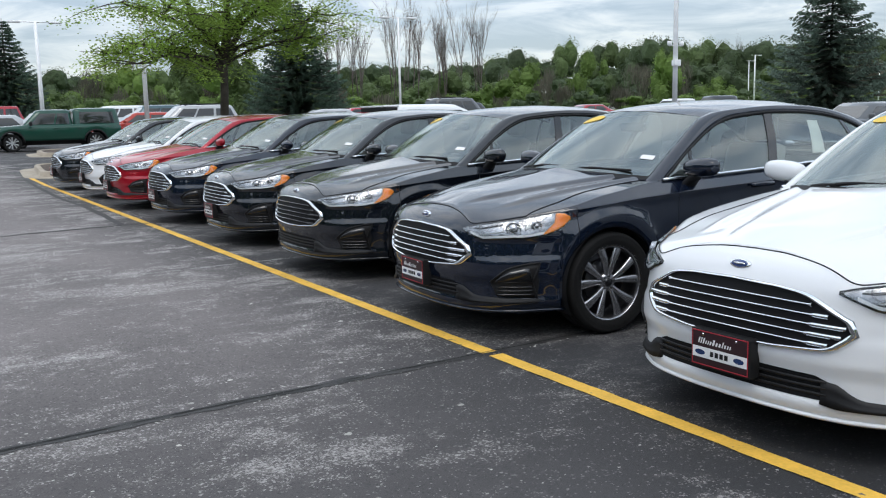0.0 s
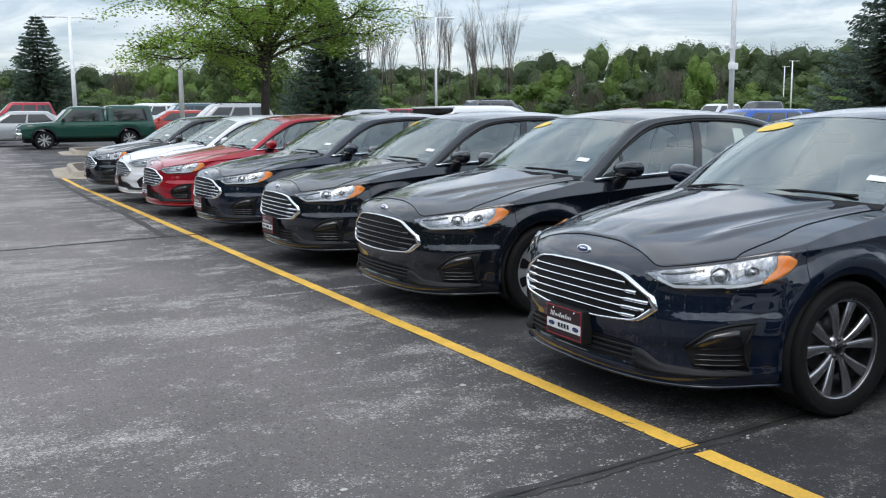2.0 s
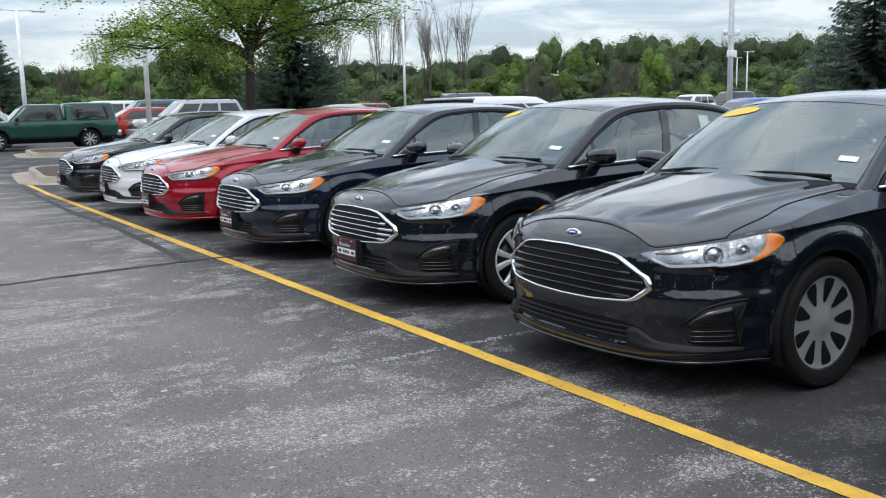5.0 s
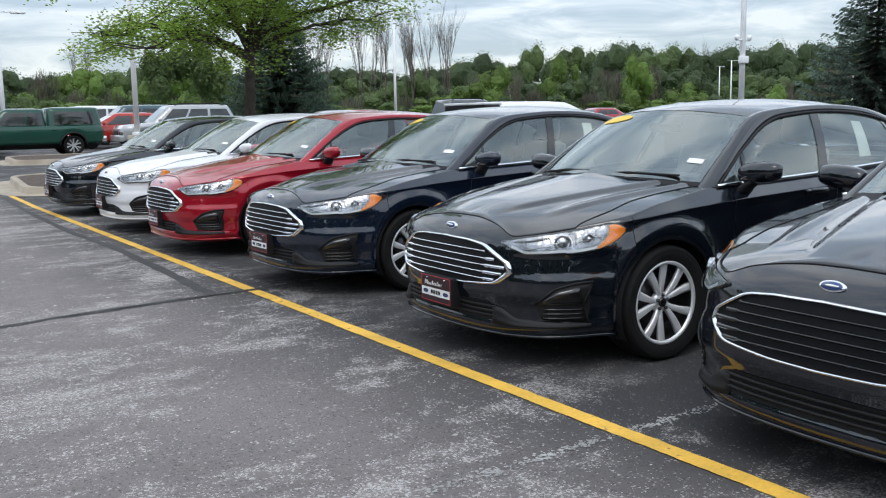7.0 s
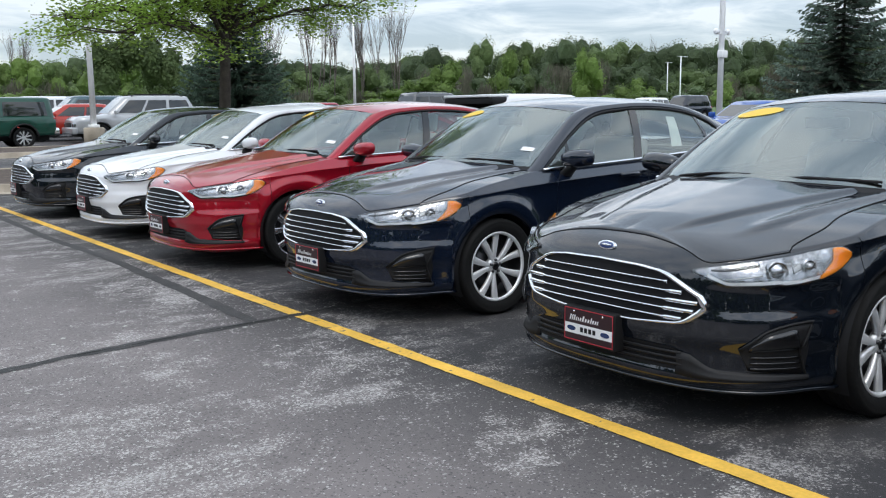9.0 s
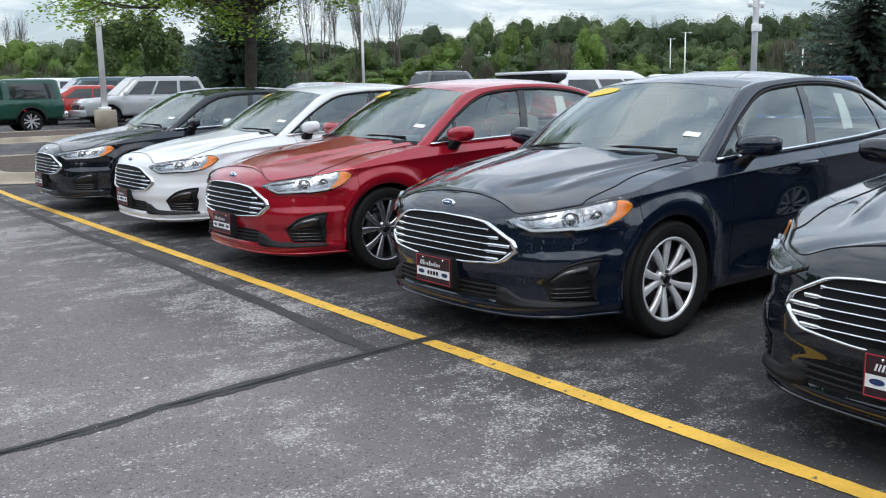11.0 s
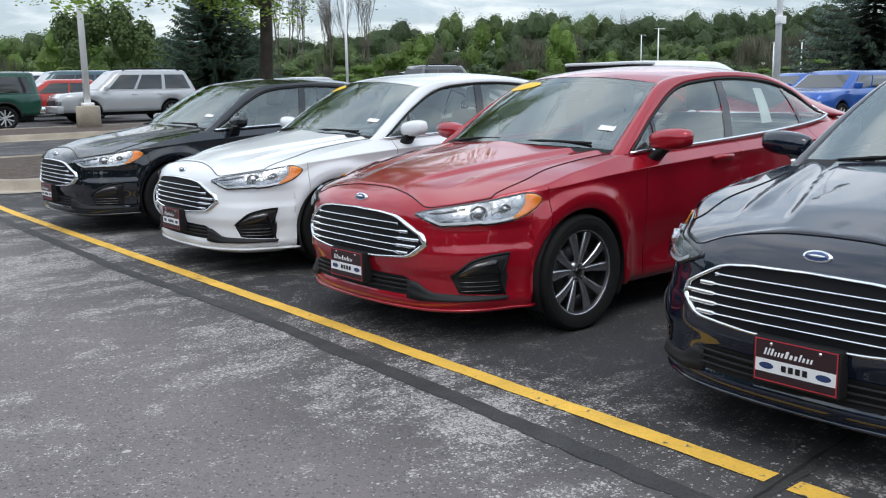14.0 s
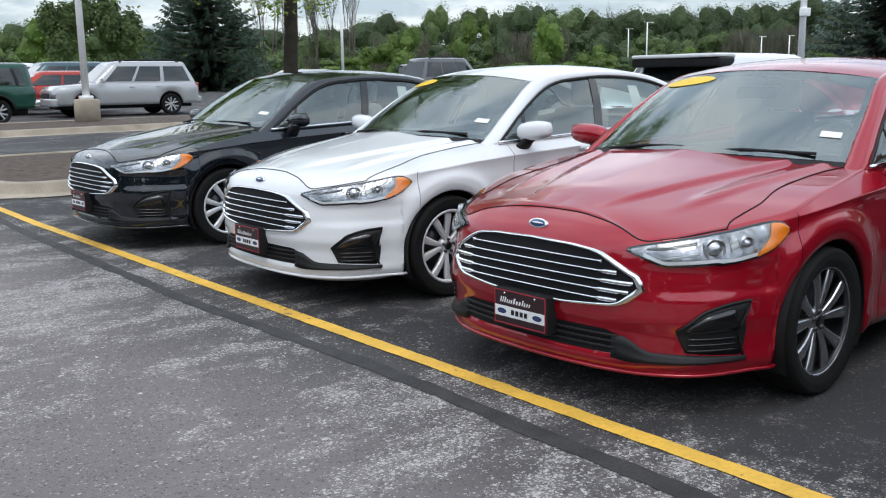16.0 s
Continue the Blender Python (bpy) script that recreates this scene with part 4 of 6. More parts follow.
    PC("cowl", "cowl", lambda: mesh("cowl", *grid([[(1.12 + 0.24 * abs(q / 8 - 1) ** 2 + d, 0.76 * (q / 8 - 1), 0.992 - 0.03 * abs(q / 8 - 1) ** 2 + h) for q in range(17)] for d, h in ((-0.03, -0.03), (0.0, 0.008), (0.06, 0.015), (0.2, -0.06))])), TRIM)
    # wipers
    for a, b, c in (((1.16, -0.05, 1.004), (1.20, -0.30, 1.024), (1.31, -0.62, 1.012)), ((1.20, 0.50, 0.995), (1.185, 0.25, 1.022), (1.175, 0.02, 1.026))):
        PC("wiper", f"wp{a[1]}", lambda a=a, b=b, c=c: mesh("wiper", *tube([Vector(a).lerp(Vector(b), q / 4) for q in range(5)] + [Vector(b).lerp(Vector(c), q / 4) for q in range(1, 5)], 0.008, 6)), TRIM)
    # nose
    grille = PC("grille", "grille", lambda: welded("grille", across(lambda u: grille_low(u) - 0.004, lambda u: grille_high(u) + 0.004, 0.003)), GRILLE_BLACK)
    part("grille_frame", made("gf", lambda: welded("grille_frame", [grille_frame()])), CHROME, grille, "chrome grille surround")
    for lv in (0.503, 0.540, 0.577, 0.614, 0.652):
        part("grille_bar", made(f"gb{lv}", lambda lv=lv: welded("grille_bar", [grille_bar(lv)])), CHROME if bars else GLOSS_BLACK, grille)
    intake = PC("lower_intake", "li", lambda: welded("lower_intake", across(lambda u: 0.268, lambda u: interp(u, [(0, 0.372), (0.85, 0.366), (1, 0.34)]), 0.003, 26, 4, 0.475)), GRILLE_BLACK)
    for lv in (0.292, 0.318, 0.344):
        part("intake_bar", made(f"ib{lv}", lambda lv=lv: mesh("intake_bar", *tube([skin(abs(q) / 12 * 0.455, lv, 0.006, 1 if q >= 0 else -1) for q in range(-12, 13)], 0.006, 6))), TRIM, intake)
    PC("front_lip", "lip", lambda: mesh("front_lip", *tube([skin(abs(q) / 24 * s_of_x(0.6), 0.196, 0.006, 1 if q >= 0 else -1) for q in range(-24, 25)], 0.012, 8, squash=(1.3, 0.8))), colour)
    badge = PC("emblem", "em", lambda: welded("emblem", [oval(0, 0.757, 0.054, 0.0225, 0.004, 0.008)]), CHROME, "chrome-rimmed blue oval emblem")
    part("enamel", made("en", lambda: welded("enamel", [oval(0, 0.757, 0.046, 0.0175, 0.004, 0.0098)])), OVAL_BLUE, badge)
    part("script_bar", made("eb", lambda: welded("script_bar", [oval(0, 0.757, 0.031, 0.005, 0.004, 0.0112)])), CHROME, badge)
    if plate:
        pl = PC("licence_plate", "plate", lambda: mesh("licence_plate", *box(-0.042, 0.02, -0.160, 0.160, 0.302, 0.470, 0.006), smooth=False), TRIM, "dealer plate with dark red face")
        F = lambda n, k, b, mt: part(n, made(k, lambda: mesh(n, *b, smooth=False)), mt, pl)
        F("plate_face", "pf", box(-0.0440, -0.0415, -0.152, 0.152, 0.312, 0.464), PLATE_DARK)
        F("plate_border", "pb", merged(box(-0.0455, -0.043, -0.152, 0.152, 0.312, 0.316), box(-0.0455, -0.043, -0.152, 0.152, 0.460, 0.464), box(-0.0455, -0.043, -0.152, -0.148, 0.316, 0.460), box(-0.0455, -0.043, 0.148, 0.152, 0.316, 0.460)), PLATE_RED)
        F("white_band", "pw", box(-0.0455, -0.0435, -0.148, 0.148, 0.345, 0.392), PAPER)
        rng = random.Random(4)
        bars_b, y = [], 0.118
        for k in range(13):
            w = rng.uniform(0.008, 0.015)
            h = 0.026 if k in (0, 1, 2, 6, 9) else 0.016
            bars_b.append(([(-0.0460, y, 0.408), (-0.0460, y - w * 0.75, 0.408), (-0.0460, y - w * 0.75 - h * 0.3, 0.408 + h), (-0.0460, y - h * 0.3, 0.408 + h)], [(0, 1, 2, 3)]))
            y -= w + 0.0035
        F("lettering_bars", "pt", merged(*bars_b), PAPER)
        F("name_bars", "pn", merged(*[box(-0.0475, -0.045, 0.048 - 0.026 * q - 0.017, 0.048 - 0.026 * q, 0.358, 0.380) for q in range(4)]), TRIM)
        for yy in (0.105, -0.105):
            part("plate_oval", made(f"po{yy}", lambda: mesh("plate_oval", *grid([[(-0.0465, yy + r * 0.028 * math.cos(q / 20 * math.tau), 0.3685 + r * 0.012 * math.sin(q / 20 * math.tau)) for q in range(20)] for r in (1, 0.01)], closed_u=True))), OVAL_BLUE, pl)
        for yy in (0.09, -0.09):
            part("plate_bolt", made(f"pq{yy}", lambda: mesh("plate_bolt", *moved(lathe([(0.006, 0.0), (0.006, -0.003), (0, -0.004)], 10), pose(-0.0445, yy, 0.449, 0, 0, -90)))), CHROME, pl)
    # cabin
    PC("floor_pan", "fp", lambda: mesh("floor_pan", *box(0.35, 4.5, -0.56, 0.56, 0.20, 0.42, 0.03)), TRIM)
    PC("sill_core", "sc", lambda: mesh("sill_core", *merged(box(1.40, 3.38, -0.86, 0.86, 0.22, 0.40), box(4.2, 4.70, -0.62, 0.62, 0.30, 0.75), box(0.22, 0.56, -0.55, 0.55, 0.24, 0.6))), TRIM)

    def dash():
        rows = []
        for xx, zz in ((1.22, 0.94), (1.30, 0.985), (1.55, 0.992), (1.72, 0.978), (1.80, 0.93), (1.80, 0.70), (1.7, 0.5)):
            rows.append([(xx + 0.12 * abs(q / 8 - 1) ** 2 * (1 if xx < 1.5 else 0), 0.76 * (q / 8 - 1), zz + (0.03 * math.exp(-((q / 8 - 1 + 0.5) / 0.22) ** 2) if 1.5 < xx < 1.79 else 0) - 0.02 * abs(q / 8 - 1)) for q in range(17)])
        return mesh("dashboard", *grid(rows))
    PC("dashboard", "dash", dash, DASH)
    for y in (-0.38, 0.38):
        b, k, h = seat_bits(y)
        st = PC("front_seat", f"st{y}", lambda: mesh("front_seat", *merged(b, k)), SEAT)
        part("headrest", made(f"hd{y}", lambda: mesh("headrest", *h)), SEAT, st)
    PC("rear_seat", "rs", lambda: mesh("rear_seat", *merged(box(3.05, 3.5, -0.66, 0.66, 0.40, 0.58, 0.05), moved(box(-0.08, 0.08, -0.66, 0.66, 0, 0.55, 0.05), pose(3.52, 0, 0.52, 0, 20, 0)))), SEAT)
    PC("parcel_shelf", "ps", lambda: mesh("parcel_shelf", *box(3.60, 4.35, -0.60, 0.60, 1.0, 1.04, 0.01)), DASH)
    for q in (-0.79, 0.79):
        PC("door_card", f"dc{q}", lambda: mesh("door_card", *box(1.5, 3.4, q - 0.01, q + 0.01, 0.4, 0.94)), DASH)
    PC("headliner", "hd", lambda: mesh("headliner", *grid([[(x0, yy, zz - 0.02 - 0.06 * abs(yy / 0.58) ** 2) for yy in (-0.58, -0.3, 0, 0.3, 0.58)] for x0, zz in ((1.98, 1.425), (2.4, 1.455), (2.8, 1.46), (3.4, 1.41))])), HEADLINER)

    def wheel_ring():
        pts = [(0.0, 0.185 * math.cos(q / 32 * math.tau), 0.185 * math.sin(q / 32 * math.tau)) for q in range(32)]
        b = merged(tube(pts, 0.016, 8, closed=True), box(-0.02, 0.03, -0.17, 0.17, -0.03, 0.03, 0.012), box(-0.03, 0.05, -0.07, 0.07, -0.07, 0.06, 0.02))
        return mesh("steering_wheel", *moved(b, pose(1.90, -0.38, 0.96, 0, 22, 0)))
    PC("steering_wheel", "sw", wheel_ring, DASH)
    PC("rear_view_mirror", "rm", lambda: mesh("rear_view_mirror", *box(1.83, 1.865, -0.13, 0.13, 1.25, 1.315, 0.015)), TRIM)
    # papers in the glass
    if sticker:
        def sticker_on():
            rows = []
            for r in (1.0, 0.55, 0.02):
                row = []
                for q in range(28):
                    a = q / 28 * math.tau
                    uu, vv = 0.64 + 0.30 * r * math.cos(a), 0.875 + 0.070 * r * math.sin(a)
                    k = vv * SCREEN_K
                    e = [float(np.interp(k, range(61), IN_LINE[:, w])) for w in range(3)]
                    cx, cz = 1.135 + (SCREEN_X - 1.135) * vv, 1.005 + (SCREEN_Z - 1.005) * vv + 0.02 * math.sin(vv * math.pi)
                    row.append((cx + (e[0] - cx) * uu ** 2.1 - 0.003, e[1] * uu, cz + (e[2] - cz) * uu ** 2.1 + 0.003))
                rows.append(row)
            return mesh("year_sticker", *grid(rows, closed_u=True))
        PC("year_sticker", "ys", sticker_on, STICKER, "yellow oval sticker high on the windscreen")

    def tag_on():
        rows = []
        for vv in (0.23, 0.29):
            row = []
            for q in range(5):
                uu = -0.93 + 0.12 * q / 4
                e = [float(np.interp(vv * SCREEN_K, range(61), IN_LINE[:, w])) for w in range(3)]
                cx, cz = 1.135 + (SCREEN_X - 1.135) * vv, 1.005 + (SCREEN_Z - 1.005) * vv + 0.02 * math.sin(vv * math.pi)
                row.append((cx + (e[0] - cx) * abs(uu) ** 2.1 - 0.003, e[1] * uu, cz + (e[2] - cz) * abs(uu) ** 2.1 + 0.003))
            rows.append(row)
        return mesh("stock_tag", *grid(rows))

    def price_sheet():
        v, _ = side_pane(2.86, 3.00, 2.97, 3.08, -1, -0.014, 2)
        return mesh("price_sheet", *grid([v[7 * i + 1:7 * i + 6] for i in range(3)]))
    PC("stock_tag", "tg", tag_on, PAPER, "small white tag in the windscreen corner")
    PC("price_sheet", "psh", price_sheet, PAPER, "white price sheet in the rear door glass")
    return car


ROW = [  # front middle on the ground, turn, paint, label, wheel, chrome bars, plate, sticker
    (3.40, 2.225, 0.5, WHITE_PAINT, "white sedan with chrome grille parked at the yellow line", "split", True, True, True),
    (3.38, 4.87, -2.4, NAVY_PAINT, "blue-black sedan with dark split-spoke wheels and dealer plate", "split", True, True, True),
    (3.46, 7.37, -0.5, BLACK_PAINT, "black sedan with black grille, no plate and covered wheels", "cover", False, False, True),
    (3.50, 9.86, -0.3, BLACK_PAINT, "black sedan with silver wheels and yellow sticker", "ten", True, True, True),
    (3.50, 12.52, 1.2, NAVY_PAINT, "dark navy sedan with silver wheels and dealer plate", "ten", True, True, True),
    (3.40, 15.172, 1.0, RED_PAINT, "metallic red sedan with dark split-spoke wheels", "split", True, True, True),
    (3.44, 17.68, 0.0, WHITE_PAINT, "white sedan with silver wheels between red and black cars", "ten", True, True, True),
    (3.32, 20.45, 0.5, BLACK_PAINT, "black sedan at the end of the row beside the kerbed island", "ten", True, True, False),
]
for x, y, turn, colour, words, wheels, bars, plate, sticker in ROW:
    sedan(pose(x, y, 0, 0, 0, turn), colour, words, wheels, bars, plate, sticker)

# ---- ground ----
def sheet(name, x0, x1, y0, y1, nx, ny, dz, material, label, category):
    xs, ys = np.linspace(x0, x1, nx), np.linspace(y0, y1, ny)
    ob = new(name, mesh(name, *grid([[(x, y, ground_z(x, y) + dz) for x in xs] for y in ys])))
    ob.data.materials.append(material)
    return tagged(ob, label, category, "", "structure")


def far_sheet():
    ys = [-900, -60, 0, 22, 60, 90, 130, 300, 3000]
    xs = [-3000, -300, -100, 0, 100, 300, 3000]
    return mesh("ground", *grid([[(x, y, ground_z(x, y) - 0.05) for x in xs] for y in ys]))


g = new("ground", far_sheet())
g.data.materials.append(GRASS)
tagged(g, "rough green grass field round the lot", "grass", "", "structure")
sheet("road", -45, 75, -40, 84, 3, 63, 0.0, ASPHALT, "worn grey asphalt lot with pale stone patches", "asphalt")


def ragged(pts, width, rough, dz, seed, step=0.06):
    """A flat strip along a polyline with uneven edges."""
    rng = random.Random(seed)
    pts = [Vector((*p, 0)) for p in pts]
    rows = []
    a_off = b_off = 0
    for p, q in zip(pts, pts[1:]):
        n = max(2, int((q - p).length / step))
        d = (q - p).normalized()
        c = Vector((-d.y, d.x, 0))
        for k in range(n):
            m = p.lerp(q, k / n)
            a_off = a_off * 0.6 + rng.uniform(-rough, rough)
            b_off = b_off * 0.6 + rng.uniform(-rough, rough)
            u, v = m + c * (width / 2 + a_off), m - c * (width / 2 + b_off)
            rows.append([(w.x, w.y, ground_z(w.x, w.y) + dz) for w in (u, v)])
    return grid(rows)


def flat_thing(name, bits, material, label, category):
    ob = new(name, mesh(name, *merged(*bits), smooth=False))
    ob.data.materials.append(material)
    return tagged(ob, label, category, "", "structure")


LINE_X = 3.36
flat_thing("yellow_line", [ragged([(LINE_X, a), (LINE_X, b)], 0.098, 0.0025, 0.005, k, 0.03) for k, (a, b) in enumerate(((-6, 3.955), (3.99, 12.475), (12.53, 25.3)))], YELLOW, "worn yellow painted line on the asphalt", "road marking")


def flakes(rng, p, q, width, count):
    """Loose remains of paint along a line, thinning out to its edges."""
    bits = []
    patchy = [rng.random() for _ in range(40)]
    while len(bits) < count:
        u = rng.random()
        if rng.random() > 0.25 + patchy[int(u * 39.9)]:
            continue
        x, y = p[0] + (q[0] - p[0]) * u, p[1] + (q[1] - p[1]) * u + rng.gauss(0, width * 0.36)
        r, a0, lift = rng.uniform(0.003, 0.010), rng.uniform(0, 6), 0.002 + 0.003 * len(bits) / count
        ring = [(x + r * rng.uniform(0.5, 1.3) * math.cos(a0 + k), y + r * rng.uniform(0.5, 1.3) * math.sin(a0 + k)) for k in range(6)]
        bits.append(([(a, b, ground_z(a, b) + lift) for a, b in ring], [tuple(range(6))]))
    return bits


flat_thing("old_stall_line", flakes(random.Random(9), (2.3, 8.20), (6.0, 8.30), 0.055, 1300), OLD_WHITE, "faded broken white stall line on the asphalt", "road marking")
CRACKS = [[(-9, 3.55), (-2, 3.80), (0.7, 3.87), (1.75, 3.94), (3.0, 3.985), (4.4, 4.05)],
          [(-9, 11.7), (-2, 12.05), (1.45, 12.28), (1.82, 12.36), (3.02, 12.47), (3.8, 12.53), (4.6, 12.58)]]
flat_thing("sealed_crack", [ragged(c, 0.085, 0.013, 0.003, 20 + k) for k, c in enumerate(CRACKS)] + [ragged([(3.03, 12.52), (3.08, 14.0), (3.12, 16.0), (3.05, 17.8), (3.08, 20.0), (3.2, 24.5)], 0.10, 0.008, 0.0032, 30)], SEAL, "dark sealed crack across the asphalt", "crack")
flat_thing("open_crack", [ragged(c, 0.012, 0.006, 0.0058, 40 + k) for k, c in enumerate(CRACKS)] + [ragged([(-6, 30.2), (0, 29.6), (3.2, 29.0)], 0.03, 0.012, 0.003, 44), ragged([(1.0, 33.0), (1.6, 29.2), (2.4, 26.4), (3.1, 24.0)], 0.03, 0.012, 0.003, 45)], CRACK, "open crack line in the asphalt", "crack")


def pebbles(name, count, seed, where, lo, hi, material, label):
    rng = random.Random(seed)
    bits = []
    for _ in range(count):
        x, y = where(rng)
        r = rng.uniform(lo, hi)
        n = 6
        a0 = rng.uniform(0, 6)
        ring = [(x + r * rng.uniform(0.6, 1.2) * math.cos(a0 + k * math.tau / n), y + 0.7 * r * rng.uniform(0.6, 1.2) * math.sin(a0 + k * math.tau / n), 0.0006 + ground_z(x, y)) for k in range(n)]
        bits.append((ring + [(x, y, r * 0.35 + ground_z(x, y))], [(k, (k + 1) % n, n) for k in range(n)]))
    ob = new(name, mesh(name, *merged(*bits), smooth=False))
    ob.data.materials.append(material)
    return tagged(ob, label, "grit", "", "stuff")


def beside_crack(r):
    c = r.choice(CRACKS)
    k = r.randrange(1, len(c) - 1)
    u = r.random()
    return c[k][0] + (c[k + 1][0] - c[k][0]) * u, c[k][1] + (c[k + 1][1] - c[k][1]) * u + r.gauss(0, 0.05)


pebbles("crack_grit", 700, 7, beside_crack, 0.004, 0.012, GRIT, "pale grit lodged along the cracks")
pebbles("loose_grit", 3800, 5, lambda r: (r.uniform(-3, 3.4), r.uniform(-1, 20)), 0.003, 0.009, GRIT, "pale grit scattered over the asphalt")
pebbles("stone_chips", 90, 6, lambda r: (r.uniform(0.3, 3.0), r.uniform(3, 18)), 0.012, 0.026, GRIT, "small pale stone chips on the asphalt")


# ---- kerbed islands ----
def kerb_island(name, corners, height, label):
    """A kerb ring with rounded top round a planted bed."""
    e = thing(name, label, "kerb", pose(0, 0, 0), "", "structure")
    pts = [Vector((*c, 0)) for c in corners]
    loop = []
    for i, p in enumerate(pts):
        a, b = pts[i - 1], pts[(i + 1) % len(pts)]
        r = 0.9
        p0, p1 = p + (a - p).normalized() * r, p + (b - p).normalized() * r
        for k in range(7):
            t = k / 6
            loop.append((1 - t) ** 2 * p0 + 2 * t * (1 - t) * p + t * t * p1)
    dense = []
    for i, p in enumerate(loop):
        q = loop[(i + 1) % len(loop)]
        n = max(1, int((q - p).length / 0.8))
        dense += [p.lerp(q, k / n) for k in range(n)]
    c = sum(dense, Vector()) / len(dense)
    rows = []
    n = len(dense)
    for i, p in enumerate(dense):
        d = (dense[(i + 1) % n] - dense[i - 1]).normalized()
        inn = Vector((-d.y, d.x, 0))
        if inn.dot(c - p) < 0:
            inn = -inn
        rows.append([(p + inn * o).to_tuple()[:2] + (ground_z(p.x, p.y) + h,) for o, h in ((-0.38, 0.006), (-0.01, 0.012), (0.0, 0.02), (0.015, height - 0.02), (0.04, height), (0.15, height), (0.16, height - 0.05))])
    part("kerb", mesh("kerb", *grid(rows, closed_v=True)), CONCRETE, e)
    bed = [(r[-1][0], r[-1][1], r[-1][2] + 0.03) for r in rows]
    top = [(c.x + (b[0] - c.x) * 0.6, c.y + (b[1] - c.y) * 0.6, b[2] + 0.05) for b in bed]
    mid = [(c.x, c.y, top[0][2] + 0.04)]
    v, f = grid([bed, top], closed_u=True)
    k = len(v)
    f += [(len(bed) + i, len(bed) + (i + 1) % len(bed), k) for i in range(len(bed))]
    part("planting_bed", mesh("planting_bed", v + mid, f), MULCH, e)
    return e


kerb_island("kerb_island_near", [(3.55, 24.2), (15.0, 24.6), (15.0, 28.6), (3.9, 28.6)], 0.15, "concrete kerbed island with brown mulch bed")
kerb_island("kerb_island_far", [(5.0, 34.9), (40.0, 36.5), (40.0, 39.6), (5.2, 38.3)], 0.15, "long concrete kerbed island with mulch before parked cars")


# ---- lamp posts ----
def lamp_post(x, y, height, heads, label, thick=0.075, base=True, box_at=None, arm=0.9):
    z = ground_z(x, y)
    e = thing("lamp_post", label, "lamp post", pose(x, y, z), "lamp posts of the lot")
    lift = 0.0
    if base:
        part("concrete_base", mesh("concrete_base", *moved(lathe([(0.0, 0.0), (0.33, 0.0), (0.33, -0.70), (0.30, -0.74), (0.0, -0.74)], 28), pose(0, 0, 0, -90, 0, 0))), CONCRETE, e)
        lift = 0.74
    part("base_plate", mesh("base_plate", *box(-0.15, 0.15, -0.15, 0.15, lift, lift + 0.09, 0.02)), GALV, e)
    part("pole", mesh("pole", *tube([(0, 0, lift + 0.05), (0, 0, height * 0.5), (0, 0, height)], [thick * 1.25, thick * 1.1, thick * 0.85], 10)), GALV, e)
    part("cross_arm", mesh("cross_arm", *tube([(-arm, 0, height), (0, 0, height - 0.02), (arm, 0, height)], 0.035, 8)), GALV, e)
    for k in range(heads):
        sx = -1 if k % 2 else 1
        part("lamp_head", mesh("lamp_head", *moved(box(-0.36, 0.36, -0.20, 0.20, -0.06, 0.06, 0.03), pose(sx * (arm + 0.25), 0, height - 0.02))), GALV, e)
    if box_at:
        part("control_box", mesh("control_box", *box(-0.17, 0.17, -0.16, 0.05, box_at - 0.13, box_at + 0.13, 0.02)), GALV, e)
        part("camera_bracket", mesh("camera_bracket", *tube([(-0.36, 0, box_at + 0.72), (0.36, 0, box_at + 0.70)], 0.025, 8)), GALV, e)
        for sx in (-0.34, 0.34):
            part("camera_dome", mesh("camera_dome", *moved(lathe([(0, 0.12), (0.09, 0.10), (0.10, 0.0), (0.07, -0.08), (0, -0.11)], 16), pose(sx, 0, box_at + 0.78, 90, 0, 0))), GALV, e)
    return e


lamp_post(9.35, 37.4, 9.0, 2, "white steel lamp post on a round concrete base")
lamp_post(33.7, 61.0, 8.0, 2, "slim white twin-armed lamp post in the far lot", 0.08)
lamp_post(28.8, 27.8, 11.0, 2, "white lamp post carrying cameras and a control box", 0.088, True, 3.2, 1.0)
lamp_post(8.6, 60.7, 6.9, 2, "white twin-armed lamp post beside the far spruce", 0.11)
for x, y, h in ((189.7, 162.1, 11.4), (145.5, 122.7, 9.8), (178, 118, 7.6), (182, 114, 7.8)):
    lamp_post(x, y, h, 1, "thin white single-headed lamp post far off", 0.12, False, None, 1.1)

# ---- trees ----
def limb(a, b, r0, r1, rng, n=6, sag=0.05):
    a, b = Vector(a), Vector(b)
    L = (b - a).length
    pts = []
    for k in range(n + 1):
        t = k / n
        p = a.lerp(b, t) + Vector((rng.uniform(-1, 1), rng.uniform(-1, 1), rng.uniform(-1, 1))) * L * 0.03 * (0 < k < n)
        p.z += sag * L * math.sin(t * math.pi)
        pts.append(p)
    return tube(pts, [r0 + (r1 - r0) * k / n for k in range(n + 1)], 7), pts


def leaf_quads(points, size, rng, flatness=0.5, long=1.6):
    verts, faces = [], []
    for p in points:
        a = rng.uniform(0, math.tau)
        up = Vector((rng.uniform(-1, 1) * flatness, rng.uniform(-1, 1) * flatness, 1)).normalized()
        d = Vector((math.cos(a), math.sin(a), rng.uniform(-0.5, 0.2))).normalized()
        c = d.cross(up).normalized()
        s = size * rng.uniform(0.6, 1.3)
        k = len(verts)
        for u, v in ((-long, 0), (-0.2, 0.5), (long, 0.0), (0.2, -0.5)):
            q = p + d * s * u * 0.5 + c * s * v
            verts.append((q.x, q.y, q.z))
        faces.append((k, k + 1, k + 2, k + 3))
    return verts, faces


